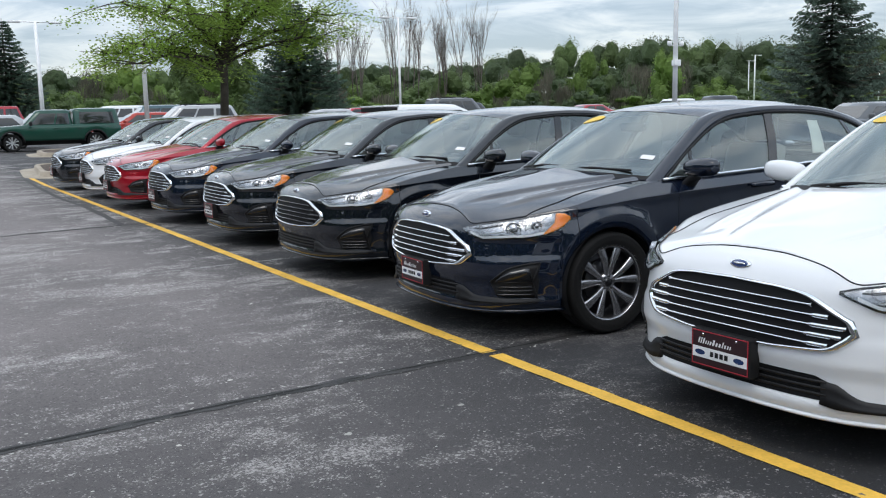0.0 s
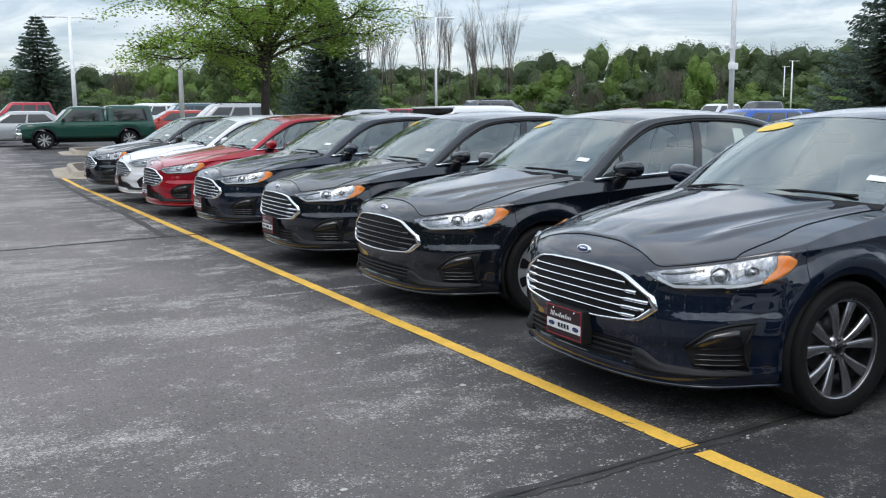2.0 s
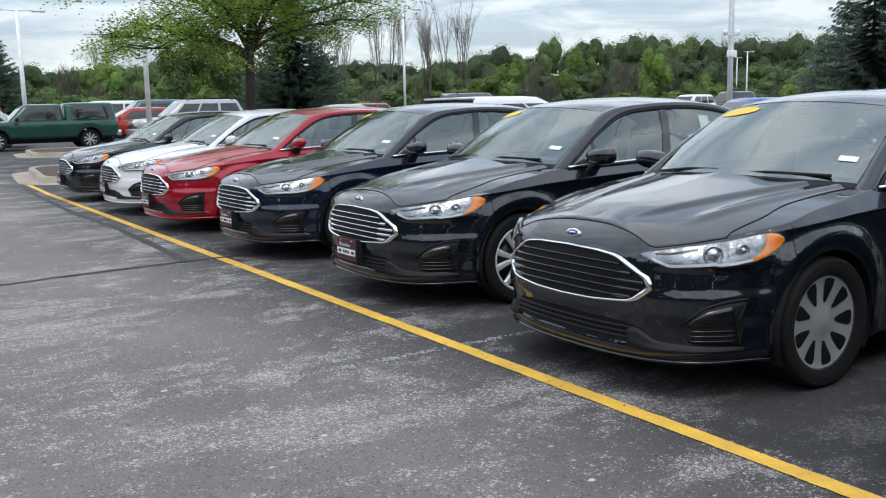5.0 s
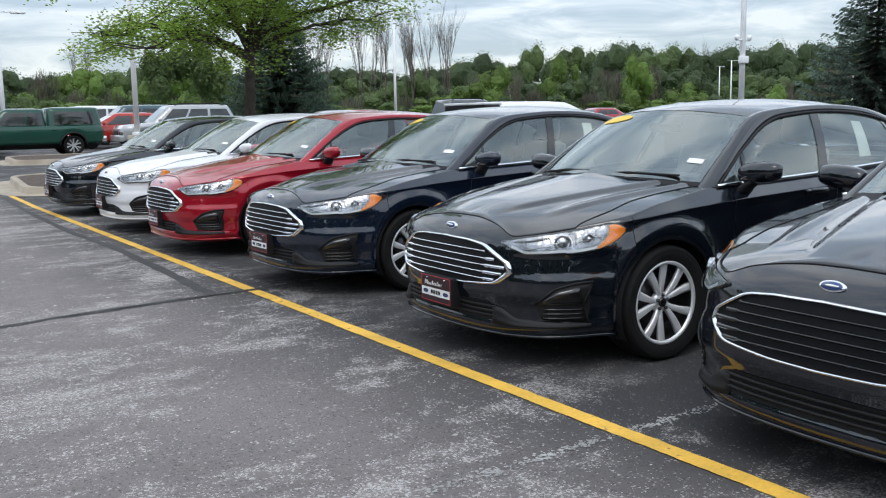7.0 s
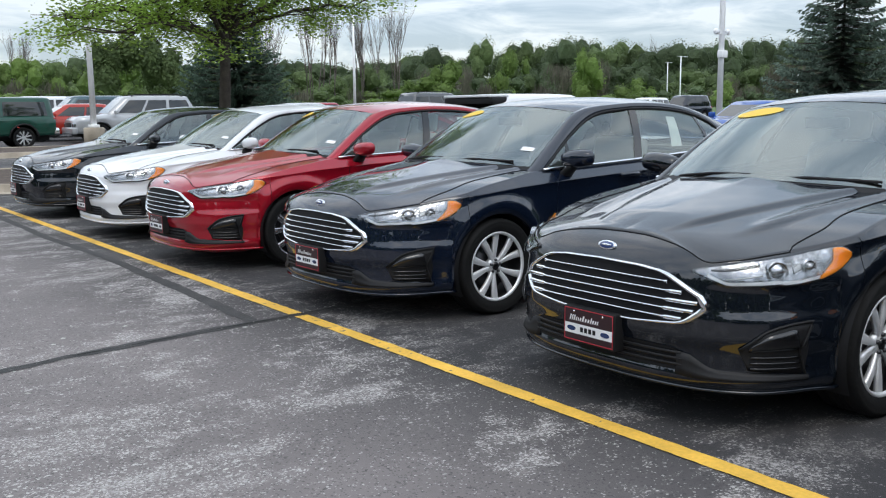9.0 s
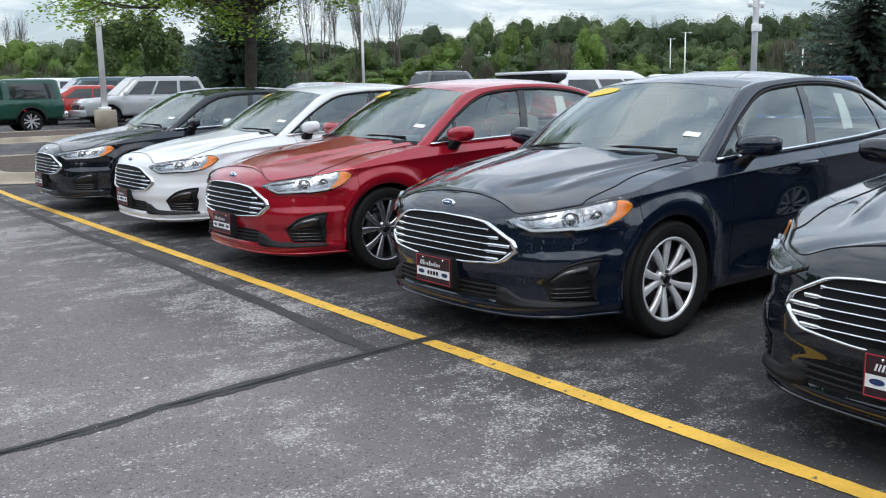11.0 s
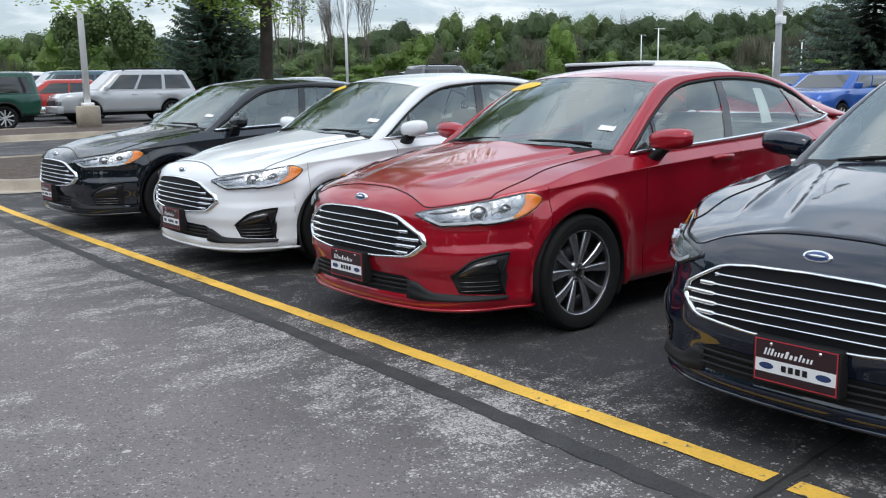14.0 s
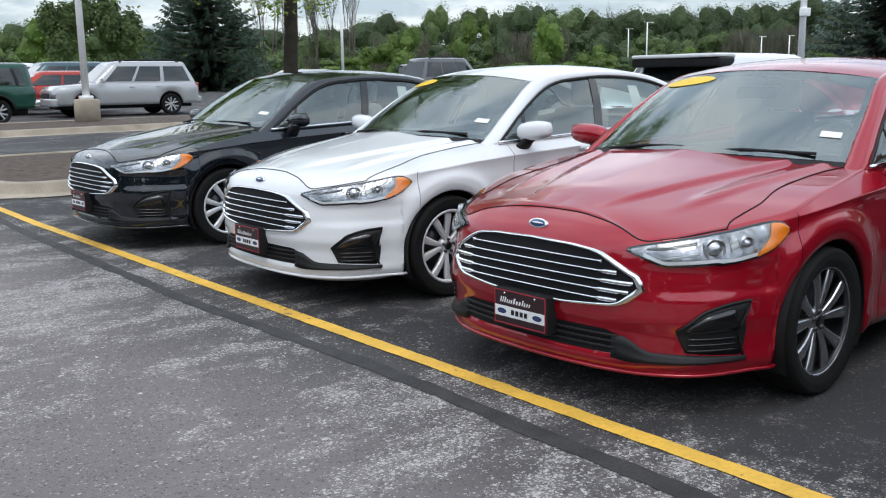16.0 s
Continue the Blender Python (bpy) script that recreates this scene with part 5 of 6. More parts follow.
def locust(x, y):
    """A spreading deciduous tree with feathery flat sprays."""
    rng = random.Random(11)
    e = thing("locust_tree", "green honey locust tree with dark forked trunk and feathery leaves", "tree", pose(x, y, ground_z(x, y) + 0.15))
    bits, tips = [], []
    t = tube([(0, 0, -0.2), (0.0, 0.02, 0.8), (0.06, 0, 1.9), (0.1, 0, 3.0)], [0.16, 0.135, 0.12, 0.105], 9)
    bits.append(t)
    mains = [((0.08, 0, 2.6), (-3.8, -0.7, 3.0), 0.085), ((0.1, 0, 2.95), (-1.9, 0.9, 5.6), 0.09), ((0.1, 0, 2.9), (0.35, -0.2, 6.9), 0.12), ((0.1, 0, 2.95), (2.0, 0.6, 5.6), 0.10),
             ((0.1, 0, 2.8), (3.6, -0.9, 4.2), 0.08), ((0.1, 0.1, 2.8), (0.8, 3.4, 4.4), 0.08), ((0.1, -0.1, 3.0), (-0.5, -3.2, 4.7), 0.08), ((0.1, 0, 2.7), (-2.2, -2.3, 4.1), 0.06), ((0.1, 0, 3.0), (1.7, -2.8, 4.9), 0.06),
             ((0.1, 0, 2.7), (-3.0, -1.5, 2.7), 0.05), ((0.1, 0, 2.7), (3.0, -1.2, 3.5), 0.05), ((0.1, 0, 2.7), (-2.6, 1.2, 3.3), 0.05), ((0.1, 0, 2.9), (-2.7, 1.6, 4.6), 0.06), ((0.1, 0, 3.0), (3.2, 1.8, 5.0), 0.06),
             ((0.3, -0.1, 5.5), (0.4, -0.3, 9.8), 0.07), ((-1.2, 0.6, 4.6), (-2.2, 1.0, 8.0), 0.05), ((1.3, 0.4, 4.6), (2.4, 0.7, 8.2), 0.05), ((0.3, -0.2, 5.0), (0.6, -2.2, 8.4), 0.05), ((0.2, 0.1, 5.0), (-0.7, 2.2, 8.6), 0.05)]
    mains = [(a, tuple(0.9 * v if k < 2 else v for k, v in enumerate(b)), r) for a, b, r in mains]
    for a, b, r in mains:
        q, pts = limb(a, b, r, 0.025, rng, 7, 0.10)
        bits.append(q)
        for p in pts[2:]:
            for _ in range(3):
                d = Vector((rng.uniform(-1, 1), rng.uniform(-1, 1), rng.uniform(-0.38, 0.55)))
                end = p + d * rng.uniform(0.8, 1.7)
                s, sp = limb(p, end, 0.02, 0.006, rng, 4, 0.06)
                bits.append(s)
                tips += sp[1:]
    part("trunk", mesh("trunk", *merged(*bits)), BARK, e)
    pts = []
    for p in tips:
        if rng.random() < (0.28 if p.x > 0.4 else 0.44):
            continue
        for _ in range(64):
            pts.append(p + Vector((rng.gauss(0, 0.22), rng.gauss(0, 0.22), rng.gauss(-0.12, 0.13))))
    part("crown", mesh("crown", *leaf_quads(pts, 0.050, rng, 1.3, 1.8), smooth=False), LEAF, e)
    return e


def spruce(x, y, height, radius, label, seed, foot=0.0, dense=1.0, needles=NEEDLE):
    rng = random.Random(seed)
    e = thing("spruce_tree", label, "tree", pose(x, y, ground_z(x, y) - 0.05))
    part("trunk", mesh("trunk", *tube([(0, 0, 0), (0, 0, height * 0.5), (0, 0, height)], [0.17, 0.1, 0.02], 8)), BARK, e)
    verts, faces, wood = [], [], []
    z = foot + 0.25
    while z < height - 0.1:
        f = 1 - z / height
        n = int((8 + 12 * f) * dense)
        for k in range(n):
            a = rng.uniform(0, math.tau)
            L = radius * (f ** 0.85) * rng.uniform(0.72, 1.12) + 0.12
            droop = -0.10 - 0.22 * f
            d = Vector((math.cos(a), math.sin(a), 0))
            c = Vector((-d.y, d.x, 0))
            steps = max(3, int(L / 0.16))
            tip = Vector((0, 0, z)) + d * L + Vector((0, 0, droop * L + 0.14 * L))
            wood.append(tube([(0, 0, z), tuple(Vector((0, 0, z)).lerp(tip, 0.6) + Vector((0, 0, -0.05 * L))), tuple(tip)], [0.025 * f + 0.008, 0.012, 0.004], 4))
            for s in range(1, steps + 1):
                t = s / steps
                p = Vector((0, 0, z)) + d * L * t + Vector((0, 0, droop * L * math.sin(t * 2.2) + 0.14 * L * t * t))
                w = (0.30 * (1 - t) + 0.10) * min(1.0, L)
                for sd in (-1, 1):
                    for _ in range(3):
                        q = p + c * sd * w * rng.uniform(0.4, 1.3) + d * rng.uniform(0.0, 0.25) + Vector((0, 0, rng.uniform(-0.20, 0.04)))
                        h = c * sd * 0.02 + d * 0.075 * rng.uniform(0.6, 1.2)
                        kk = len(verts)
                        for r in (p + h, p - h, q - h * 0.5, q + h * 0.5):
                            verts.append(tuple(r))
                        faces.append((kk, kk + 1, kk + 2, kk + 3))
        z += (0.24 + 0.18 * f * rng.uniform(0.6, 1.4)) * height / 9
    part("branch_wood", mesh("branch_wood", *merged(*wood)), BARK, e)
    part("needles", mesh("needles", verts, faces, smooth=False), needles, e)
    return e


locust(8.95, 26.3)
spruce(30.2, 72.6, 10.4, 5.4, "dense dark spruce behind the deciduous tree", 21, 0.0, 2.3)
spruce(8.9, 81.5, 8.9, 3.8, "tall dark spruce at the edge of the far lot", 22, 0.0, 1.4)
spruce(46.0, 33.0, 9.0, 4.9, "tall blue-green spruce standing beyond the lot", 23, 0.0, 1.2, BLUE_NEEDLE)


# the woods stand some 250 to 350 m off: plan places are given at a smaller scale and spread from the lot
FAR = 2.3


def afar(x, y):
    return 0.5 + (x - 0.5) * FAR, 6 + (y - 6) * FAR


def bare_tree(x, y, height, seed, spread=0.10):
    rng = random.Random(seed)
    e = thing("bare_tree", "bare grey leafless tree in front of the woods", "tree", pose(x, y, ground_z(x, y)), "bare trees")
    bits = []

    def grow(p, d, L, r, depth):
        q = p + d * L
        bits.append(tube([p, p.lerp(q, 0.5) + Vector((rng.uniform(-1, 1), rng.uniform(-1, 1), 0)) * L * 0.04, q], [r, r * 0.8, r * 0.62], 5 if depth > 2 else 4))
        if depth == 0:
            return
        for _ in range(3 if depth > 1 else 4):
            nd = (d + Vector((rng.uniform(-1, 1), rng.uniform(-1, 1), rng.uniform(-0.1, 0.5))) * (spread + 0.09 * (4 - depth))).normalized()
            grow(p.lerp(q, rng.uniform(0.45, 1.0)), nd, L * rng.uniform(0.55, 0.8), r * 0.55, depth - 1)
    for _ in range(4):
        d = Vector((rng.uniform(-0.10, 0.10), rng.uniform(-0.10, 0.10), 1)).normalized()
        grow(Vector((rng.uniform(-2.2, 2.2), rng.uniform(-2.2, 2.2), 0)), d, height * 0.45, 0.15, 4)
    part("trunk", mesh("trunk", *merged(*bits)), TWIG, e)


for k, (x, y, h) in enumerate(((46, 103, 11.5), (50, 106, 12), (53, 102, 12.5), (56.5, 103, 11.5), (61, 103, 11.5), (64, 105, 13), (66, 102, 12.5), (25, 118, 8.5), (118, 92, 9.5), (108, 96, 9))):
    bare_tree(*afar(x, y), h * FAR, 60 + k)


# the corners and sides of a small ball
BALL = bmesh.new()
bmesh.ops.create_icosphere(BALL, subdivisions=2, radius=1.0)
BALL_V = [v.co.copy() for v in BALL.verts]
BALL_F = [tuple(v.index for v in f.verts) for f in BALL.faces]
BALL.free()


def clump(cx, cy, cz, rx, rz, n, size, rng, verts, faces, foot=-0.8, boughs=8, twiggy=False):
    """An uneven crown: a few rounded boughs, each clothed in many small sprays that face outwards."""
    mid = Vector((cx, cy, cz))
    lobes = []
    for k in range(boughs):
        h = rng.uniform(foot, 0.52)
        spread = 0.52 * (1 - 0.45 * max(0, h))
        lobes.append((mid + Vector((rng.gauss(0, spread) * rx, rng.gauss(0, spread) * rx, h * rz)), rng.uniform(0.30, 0.52) * (1 - 0.2 * max(0, h))))
    lobes.append((mid + Vector((0, 0, 0.45 * rz)), 0.42))
    for c, r in [] if twiggy else lobes:
        k = len(verts)
        for v in BALL_V:
            j = r * rng.uniform(0.62, 0.92)
            verts.append((c.x + v.x * rx * j, c.y + v.y * rx * j, c.z + v.z * rz * j))
        faces += [tuple(k + i for i in f) for f in BALL_F]
    weights = [r * r for _, r in lobes]
    for c, r in rng.choices(lobes, weights, k=n):
        d = Vector((rng.gauss(0, 1), rng.gauss(0, 1), rng.gauss(0.35, 1))).normalized()
        p = c + Vector((d.x * rx * r, d.y * rx * r, d.z * rz * r)) * rng.triangular(0.72, 1.19, 0.96)
        up = (d + Vector((rng.gauss(0, 0.45), rng.gauss(0, 0.45), rng.gauss(0.35, 0.45)))).normalized()
        a = up.cross(Vector((rng.gauss(0, 1), rng.gauss(0, 1), rng.gauss(0, 1)))).normalized()
        b = a.cross(up).normalized()
        s = size * rng.uniform(0.5, 1.4)
        if twiggy:
            # thin upright shoots instead of leaves
            a = Vector((rng.gauss(0, 0.22), rng.gauss(0, 0.22), 1)) * 5.0
            b = Vector((d.y, -d.x, 0)) * 0.42
        k = len(verts)
        for u, v in ((-1, -0.4), (0.2, -0.8), (1, 0.3), (-0.1, 0.8)):
            q = p + a * s * u + b * s * v
            verts.append((q.x, q.y, q.z))
        faces.append((k, k + 1, k + 2, k + 3))


def woods(kind, trees, material, label, seed, leaf=0.125, n=1900, spread_out=True):
    rng = random.Random(seed)
    verts, faces = [], []
    for x, y, h, w in trees:
        front = spread_out and (y > 30 or x > 60) and x > -15
        k = FAR if front else 1.0
        x1, y1 = afar(x, y) if front else (x, y)
        # the same angle over the eye as at the smaller scale
        foot = ground_z(x1, y1) - 0.4
        top = 1.4 + (ground_z(x, y) + h * (1.13 if h > 5 else 1.0) - 1.4) * k
        clump(x1, y1, (foot + top) / 2, w * k, (top - foot) * 0.5, int(n * w * h / 30) // (1 if front or not spread_out else 9) + 60, leaf * k if front else leaf * (2.2 if spread_out else 0.9), rng, verts, faces, -0.9, (9 if h > 5 else 6) if front else 6, kind == "brown_thicket")
    ob = new(kind, mesh(kind, verts, faces, smooth=False))
    ob.data.materials.append(material)
    return tagged(ob, label, "trees", "", "stuff")


def far_trees():
    rng = random.Random(77)
    sets = [[], [], [], []]
    # the skyline: low on one hand, higher woods beyond the middle of the lot
    for k in range(150):
        az = radians(-38 + 122 * k / 149)
        top = interp(math.degrees(az), [(-38, 7), (0, 7.2), (12, 7.2), (24, 7.4), (33, 7.8), (34.5, 10.0), (37, 9.8), (38, 9.6), (40, 10.6), (46, 11.0), (50, 10.4), (56, 10.2), (60, 10.8), (84, 11)])
        r = rng.uniform(138, 158)
        sets[0 if rng.random() < 0.72 else 1].append((r * math.sin(az), 6 + r * math.cos(az), top * rng.uniform(0.82, 1.04), rng.uniform(3.2, 4.8)))
    for k in range(120):
        az = radians(-36 + 118 * k / 119)
        r = rng.uniform(112, 128)
        deg = math.degrees(az)
        kind = rng.choice((1, 1, 2, 3)) if deg < 34 else rng.choice((0, 0, 1, 3, 3))
        sets[kind].append((r * math.sin(az), 6 + r * math.cos(az), rng.uniform(3.6, 6.2), rng.uniform(2.2, 3.6)))
    for k in range(110):
        az = radians(-34 + 112 * k / 109)
        r = rng.uniform(92, 106)
        sets[rng.choice((1, 2, 2, 3) if az < radians(36) else (0, 1, 1, 2, 3))].append((r * math.sin(az), 6 + r * math.cos(az), rng.uniform(1.6, 3.4), rng.uniform(1.6, 2.8)))
    # low undergrowth closes the foot of the woods
    for k in range(70):
        az = radians(-36 + 118 * k / 69)
        r = rng.uniform(129, 136)
        sets[rng.choice((0, 1, 3))].append((r * math.sin(az), 6 + r * math.cos(az), rng.uniform(3.2, 5.0), rng.uniform(3.2, 4.4)))
    for x, y, h, w in ((66.5, 82, 6.8, 1.9), (72.5, 77, 6.6, 2.1), (60, 84, 5.4, 2.3), (30, 100, 6.5, 3.2), (78, 74, 4.4, 2.0), (75, 60.5, 3.6, 1.7), (57, 84, 4.4, 2.2)):
        sets[2].append((x, y, h, w))
    # tall unseen woods, added behind the camera to close the place and darken the cars' reflections
    for k in range(90):
        az = radians(86 + 250 * k / 89)
        near = smooth(150, 200, math.degrees(az)) * (1 - smooth(318, 332, math.degrees(az)))
        r = rng.uniform(70, 90) - 32 * near
        sets[rng.choice((0, 1))].append((r * math.sin(az), 6 + r * math.cos(az), rng.uniform(11, 15), rng.uniform(4.5, 6.0)))
    return sets


SETS = far_trees()
for k, (nm, lab) in enumerate((("far_woods", "dark green woods along the skyline and unseen behind the camera"), ("mid_woods", "mid-green trees and undergrowth, some unseen behind the camera"), ("bright_shrubs", "bright green shrubs before the woods"), ("brown_thicket", "grey-brown leafless thicket among the trees"))):
    woods(nm, SETS[k], WOODS[k], lab, 80 + k)

# a close stand of broad trees at the edge of the lot, beside the dense spruce
for x, y, h, w in ((26.6, 90.2, 6.6, 2.4), (29.6, 89.0, 7.3, 2.7), (32.4, 91.0, 6.2, 2.2)):
    woods("lot_edge_tree", [(x, y, h, w)], WOODS[1], "full green broad-leaved tree at the edge of the lot", int(x * 10), 0.16, 6000, False)

# far building with an orange roof among the trees
fb = thing("far_building", "distant low building with an orange roof", "building", pose(*afar(39.0, 129), ground_z(0, 129) - 0.3, 0, 0, 10) @ Matrix.Diagonal((1.4, 1.4, 2.2, 1)))
part("wall", mesh("wall", *box(-3.4, 3.4, -4, 4, 0, 5.6), smooth=False), TAN_WALL, fb)
part("roof", mesh("roof", [(-3.7, -4.5, 5.6), (3.7, -4.5, 5.6), (3.7, 4.5, 5.6), (-3.7, 4.5, 5.6), (-3, 0, 6.6), (3, 0, 6.6)], [(0, 1, 5, 4), (1, 2, 5), (2, 3, 4, 5), (3, 0, 4), (3, 2, 1, 0)], smooth=False), ORANGE_ROOF, fb)


# ---- the other parked vehicles: nose at x = 0, running back along x ----
def vehicle(m, colour, label, category, name, L, half, hood, cabs, hubs, wheel_r=1.0, belt=1.0, bumper=TRIM, rails=False, spoiler=False, sill=0.36, flares=False):
    """hood: (x, z) points of the upper edge of the lower body; cabs: list of (x0b, x1b, x0t, x1t, top, windows)."""
    e = thing(name, label, category, m, "vehicles parked beyond the row")
    arch = 0.40 * wheel_r
    hz = HUB_Z * wheel_r

    def low(x):
        z = sill
        for h in hubs:
            if abs(x - h) < arch:
                z = max(z, hz + math.sqrt(arch * arch - (x - h) ** 2))
        return z

    def wide(x):
        return half - 0.16 * smooth(0.55, 0.0, x) ** 2 - 0.10 * smooth(L - 0.4, L, x) ** 2

    xs = sorted(set([round(v, 3) for v in np.linspace(0, L, 45)] + [round(h + s * arch * math.cos(a), 3) for h in hubs for a in np.linspace(0, math.pi / 2, 7) for s in (1, -1)]))
    bits = []
    for side in (1, -1):
        rows = []
        for x in xs:
            lo, hi, w = low(x), interp(x, hood), wide(x)
            row = [(x, side * (w - 0.10), lo), (x, side * (w - 0.03), lo + 0.004)]
            for k in range(1, 7):
                u = k / 6
                row.append((x, side * (w - 0.035 * abs(u - 0.55) ** 2 * 4 - 0.03 * max(0, u - 0.8) * 5), lo + (hi - 0.03 - lo) * u))
            row.append((x, side * (w - 0.12), hi))
            row.append((x, side * w * 0.5, hi + 0.02))
            row.append((x, 0, hi + 0.028))
            rows.append(row)
        # nose and tail caps
        for x, c in ((0, rows[0]), (L, rows[-1])):
            d = -0.05 if x == 0 else 0.05
            inner = [(x + d * 0.6, p[1] * 0.9, p[2]) for p in c]
            bits.append(grid([c, inner, [(x + d, p[1] * 0.5, p[2]) for p in c], [(x + d, 0, p[2]) for p in c]]))
        bits.append(grid(rows))
    part("body", welded("body", bits), colour, e)
    part("underbody", mesh("underbody", *box(0.2, L - 0.2, -half + 0.28, half - 0.28, 0.25, 0.62)), TRIM, e)
    part("front_bumper", mesh("front_bumper", *box(-0.12, 0.10, -half + 0.10, half - 0.10, sill - 0.02, sill + 0.24, 0.05)), bumper, e)
    part("rear_bumper", mesh("rear_bumper", *box(L - 0.10, L + 0.12, -half + 0.10, half - 0.10, sill + 0.02, sill + 0.24, 0.05)), bumper, e)
    hz0 = interp(0.02, hood)
    part("grille", mesh("grille", *box(-0.075, 0.0, -half * 0.45, half * 0.45, hz0 - 0.36, hz0 - 0.10, 0.02)), CHROME if bumper == CHROME else TRIM, e)
    for s in (1, -1):
        part("headlamp", mesh("headlamp", *box(-0.045, 0.20, s * (half - 0.31) - 0.16, s * (half - 0.31) + 0.16, hz0 - 0.31, hz0 - 0.11, 0.03)), REFLECTOR, e)
        part("tail_lamp", mesh("tail_lamp", *box(L - 0.10, L + 0.035, s * (half - 0.20) - 0.07, s * (half - 0.20) + 0.07, belt - 0.36, belt - 0.02, 0.02)), TAIL_RED, e)
    for x0b, x1b, x0t, x1t, top, panes in cabs:
        wb, wtp = half - 0.10, half - 0.24
        rows = []
        zb = belt
        for k in range(9):
            u = k / 8
            rows.append((u, x0b + (x0t - x0b) * u, x1b + (x1t - x1b) * u, wb + (wtp - wb) * u + 0.02 * math.sin(u * math.pi), zb - 0.02 + (top - 0.06 - zb + 0.02) * u))
        loops = []
        for u, a, b, w, z in rows + [(1, x0t + 0.08, x1t - 0.06, wtp - 0.10, top - 0.012), (1, x0t + 0.30, x1t - 0.25, wtp * 0.5, top + 0.012)]:
            loop = []
            for q in range(15):
                t = q / 14
                loop.append((a + (b - a) * t, -w * (1 - 0.10 * (abs(2 * t - 1) ** 6)), z))
            for q in range(15):
                t = q / 14
                loop.append((b + (a - b) * t, w * (1 - 0.10 * (abs(2 * t - 1) ** 6)), z))
            loops.append(loop)
        v, f = grid(loops, closed_u=True)
        f.append(tuple(range(len(v) - 30, len(v))))
        cab = part("cab", welded("cab", [(v, f)]), colour, e)

        def on(x_u, z_u, side, off=0.012):
            a, b = x0b + (x0t - x0b) * z_u, x1b + (x1t - x1b) * z_u
            w = wb + (wtp - wb) * z_u + 0.02 * math.sin(z_u * math.pi)
            t = x_u
            return (a + (b - a) * t, side * (w * (1 - 0.10 * (abs(2 * t - 1) ** 6)) + off), zb - 0.02 + (top - 0.04 - zb) * z_u)
        for side in (1, -1):
            for p0, p1 in panes:
                g = grid([[on(p0 + (p1 - p0) * i / 6, 0.10 + 0.74 * j / 4, side) for j in range(5)] for i in range(7)])
                part("side_window", welded("side_window", [g]), DARK_GLASS, cab)
        for xx, o in ((0, -0.012), (1, 0.012)):
            g = []
            for j in range(5):
                zu = 0.10 + 0.78 * j / 4
                x_edge = (x0b + (x0t - x0b) * zu) if xx == 0 else (x1b + (x1t - x1b) * zu)
                w = (wb + (wtp - wb) * zu) * 0.84
                g.append([(x_edge + o, w * (i / 6 - 1), zb - 0.02 + (top - 0.04 - zb) * zu) for i in range(13)])
            part("windscreen" if xx == 0 else "rear_window", welded("windscreen", [grid(g)]), DARK_GLASS, cab)
        if rails:
            for s in (1, -1):
                part("roof_rail", mesh("roof_rail", *tube([(x0t + 0.25, s * (wtp - 0.08), top - 0.02), (x0t + 0.4, s * (wtp - 0.08), top + 0.05), (x1t - 0.4, s * (wtp - 0.08), top + 0.05), (x1t - 0.2, s * (wtp - 0.08), top - 0.02)], 0.022, 6)), TRIM, cab)
        if spoiler:
            part("spoiler", mesh("spoiler", *box(x1t - 0.1, x1t + 0.32, -wtp + 0.05, wtp - 0.05, top - 0.05, top - 0.005, 0.015)), colour, cab)
            part("spoiler_underside", mesh("spoiler_underside", *box(x1t - 0.05, x1t + 0.28, -wtp + 0.03, wtp - 0.03, top - 0.16, top - 0.052, 0.02)), TRIM, cab)
    x_m = cabs[0][0] + 0.28
    for s in (1, -1):
        part("door_mirror", mesh("door_mirror", *box(x_m - 0.05, x_m + 0.06, s * (half + 0.08) - 0.10, s * (half + 0.08) + 0.10, belt - 0.01, belt + 0.15, 0.03)), colour if bumper == colour else TRIM, e)
        for q, xh in enumerate((cabs[0][0] + 1.25, cabs[0][0] + 2.15)):
            part("door_handle", mesh("door_handle", *box(xh - 0.09, xh + 0.09, s * half - 0.02, s * half + 0.025, belt - 0.15, belt - 0.115, 0.01)), colour, e)
        for h in hubs:
            w = new("wheel")
            w.parent = e
            w.matrix_local = pose(h, s * (half - 0.12), hz, 0, 0, 0 if s == -1 else 180) @ Matrix.Diagonal((wheel_r, 1, wheel_r, 1))
            part("tyre", made("tyre", tyre_mesh), RUBBER, w)
            part("rim", made("rim", rim_mesh), DARK_METAL, w)
            part("spokes", made("spten", spokes_ten), COVER_SILVER, w)
            if flares:
                part("wheel_flare", mesh("wheel_flare", *tube([(h + (arch + 0.02) * math.cos(a), s * (half + 0.005), hz + (arch + 0.02) * math.sin(a)) for a in np.linspace(0, math.pi, 15)], 0.035, 6)), TRIM, e)
    return e


def on_lot(x, y, turn):
    return pose(x, y, ground_z(x, y), 0, 0, turn)


def suv(x, y, turn, colour, label, top=1.76, rails=True, spoiler=False, bumper=None, L=4.75, rake=1.92):
    return vehicle(on_lot(x, y, turn), colour, label, "car", "suv", L, 0.93, [(0, 0.86), (0.12, 0.97), (1.2, 1.06), (L - 0.2, 1.08), (L, 1.04)],
                   [(1.18, L - 0.06, rake, L - 0.38, top, ((0.10, 0.35), (0.38, 0.64), (0.68, 0.95)))], (0.92, L - 1.0), 1.06, 1.07, bumper or colour, rails, spoiler)


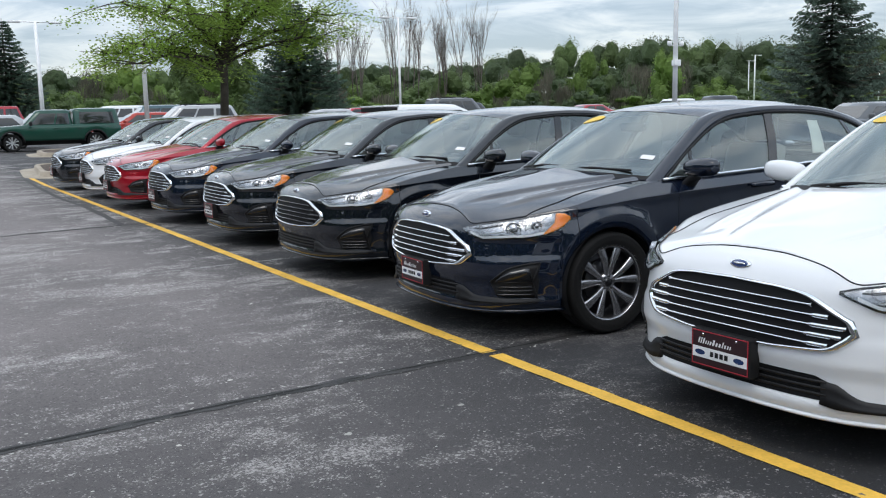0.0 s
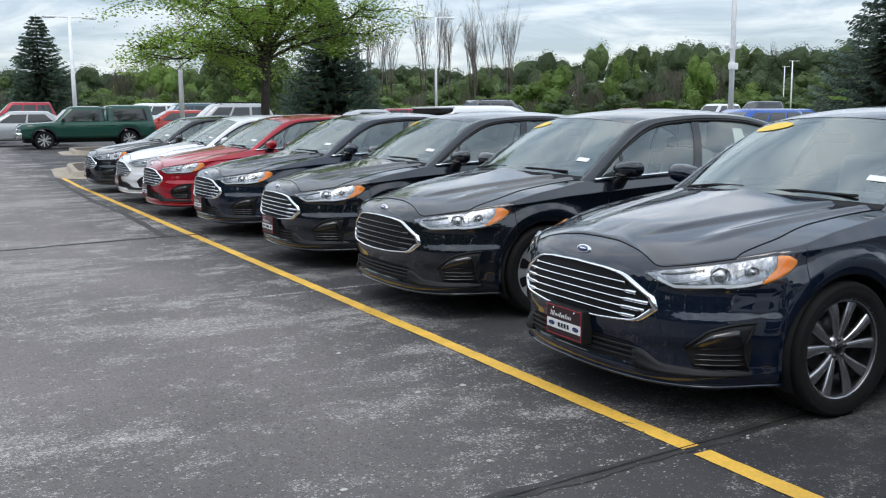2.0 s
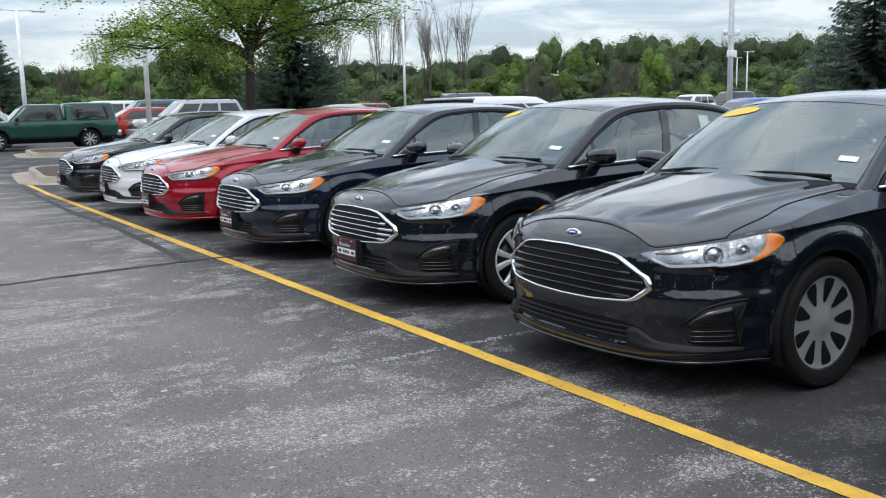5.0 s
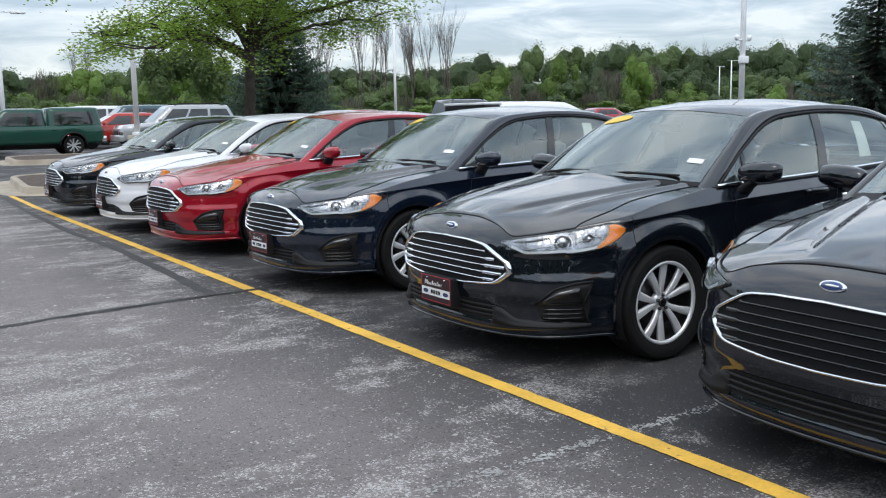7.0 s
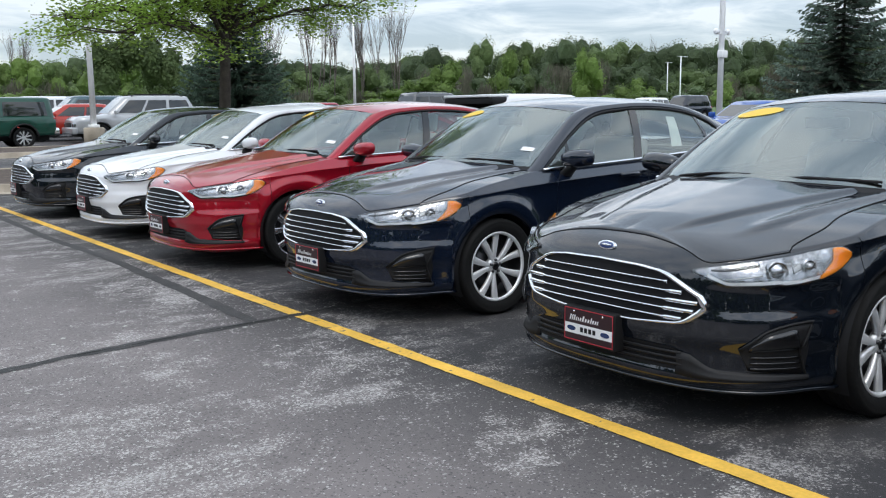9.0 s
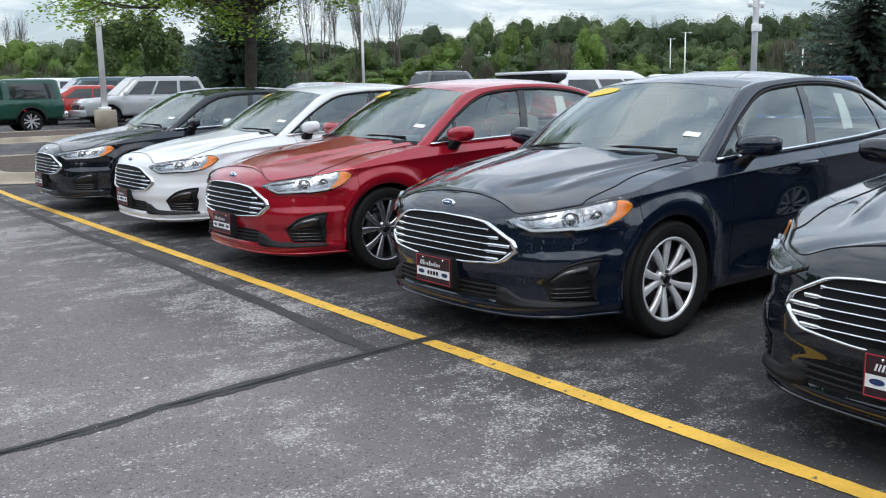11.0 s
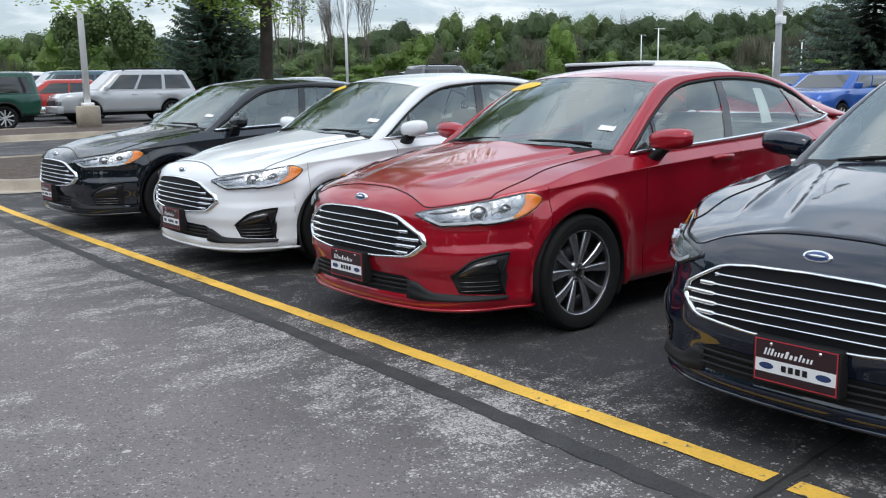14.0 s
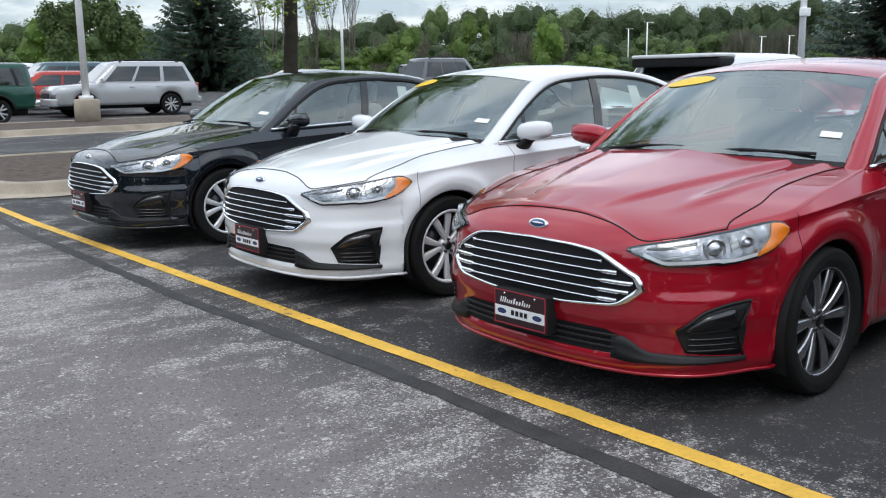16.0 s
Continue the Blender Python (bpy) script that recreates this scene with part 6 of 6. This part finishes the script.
def saloon(x, y, turn, colour, label, top=1.46):
    return vehicle(on_lot(x, y, turn), colour, label, "car", "hatchback", 4.55, 0.90, [(0, 0.68), (0.15, 0.79), (1.15, 0.95), (3.8, 1.0), (4.5, 0.98)],
                   [(1.10, 4.30, 1.95, 3.55, top, ((0.12, 0.45), (0.48, 0.82)))], (0.90, 3.58), 0.95, 0.96, colour, False, False, 0.28)


def pickup(x, y, turn, colour, label):
    return vehicle(on_lot(x, y, turn), colour, label, "pickup truck", "pickup_truck", 5.1, 0.90, [(0, 0.88), (0.12, 0.98), (1.3, 1.05), (5.0, 1.06), (5.1, 1.04)],
                   [(1.28, 3.20, 1.85, 3.12, 1.66, ((0.14, 0.60), (0.64, 0.93))), (3.24, 5.08, 3.28, 4.98, 1.70, ((0.12, 0.88),))], (0.86, 4.05), 1.08, 1.04, CHROME, False, False, 0.42, True)


pickup(3.75, 40.8, 0, GREEN_PAINT, "dark green pickup truck with a bed cap")
suv(10.15, 43.2, -2, SILVER_PAINT, "silver sport utility vehicle with black roof rails")
saloon(8.7, 46.0, 0, ORANGE_RED, "bright red hatchback between pickup and silver vehicle")
suv(10.2, 50.2, 0, TEAL_PAINT, "slate teal utility vehicle", 1.80, False)
saloon(1.7, 44.0, 0, SILVER_PAINT, "silver car beyond the green pickup")
saloon(-0.8, 48.0, 0, GREY_PAINT, "grey car in the far row")
suv(-1.5, 51.5, 0, GREY_PAINT, "dark grey utility vehicle in the far row", 1.85, False)
suv(3.6, 68.0, 0, RED_PAINT, "dark red utility vehicle far back", 1.9, False)
suv(9.6, 57.5, 0, WHITE_PAINT, "white utility vehicle far back", 1.80, False)
suv(13.6, 53.5, 0, SILVER_PAINT, "pale silver utility vehicle in the row behind", 1.72, True)
saloon(17.2, 43.2, 0, SILVER_PAINT, "pale car beside the silver utility vehicle")
suv(27.0, 60.0, 0, RED_PAINT, "dark red utility vehicle in a far aisle", 1.42, False)
suv(14.95, 19.5, 180, WHITE_PAINT, "white utility vehicle with a black underside spoiler", 1.64, False, True, None, 4.6, 2.45)
suv(32.0, 46.0, 180, GREY_PAINT, "grey utility vehicle with roof rails in a far aisle", 1.95, True)
pickup(35.5, 50.5, 180, NAVY_PAINT, "navy pickup truck with a bed cap in the next aisle")
saloon(41.0, 51.0, 0, RED_PAINT, "dark red car in a far aisle", 1.40)
saloon(25.5, 18.4, 0, GREY_PAINT, "dark grey car parked in the aisle behind", 1.47)
suv(22.9, 23.8, 0, BLUE_PAINT, "bright blue utility vehicle with a yellow sticker", 1.54, False)
suv(50.0, 51.0, 10, WHITE_PAINT, "white van far across the lot", 1.72, False, False, TRIM)
suv(55.0, 52.0, 0, NAVY_PAINT, "navy utility vehicle far across the lot", 1.9, False)
saloon(34.0, 31.5, 0, BLUE_PAINT, "blue car far across the lot")
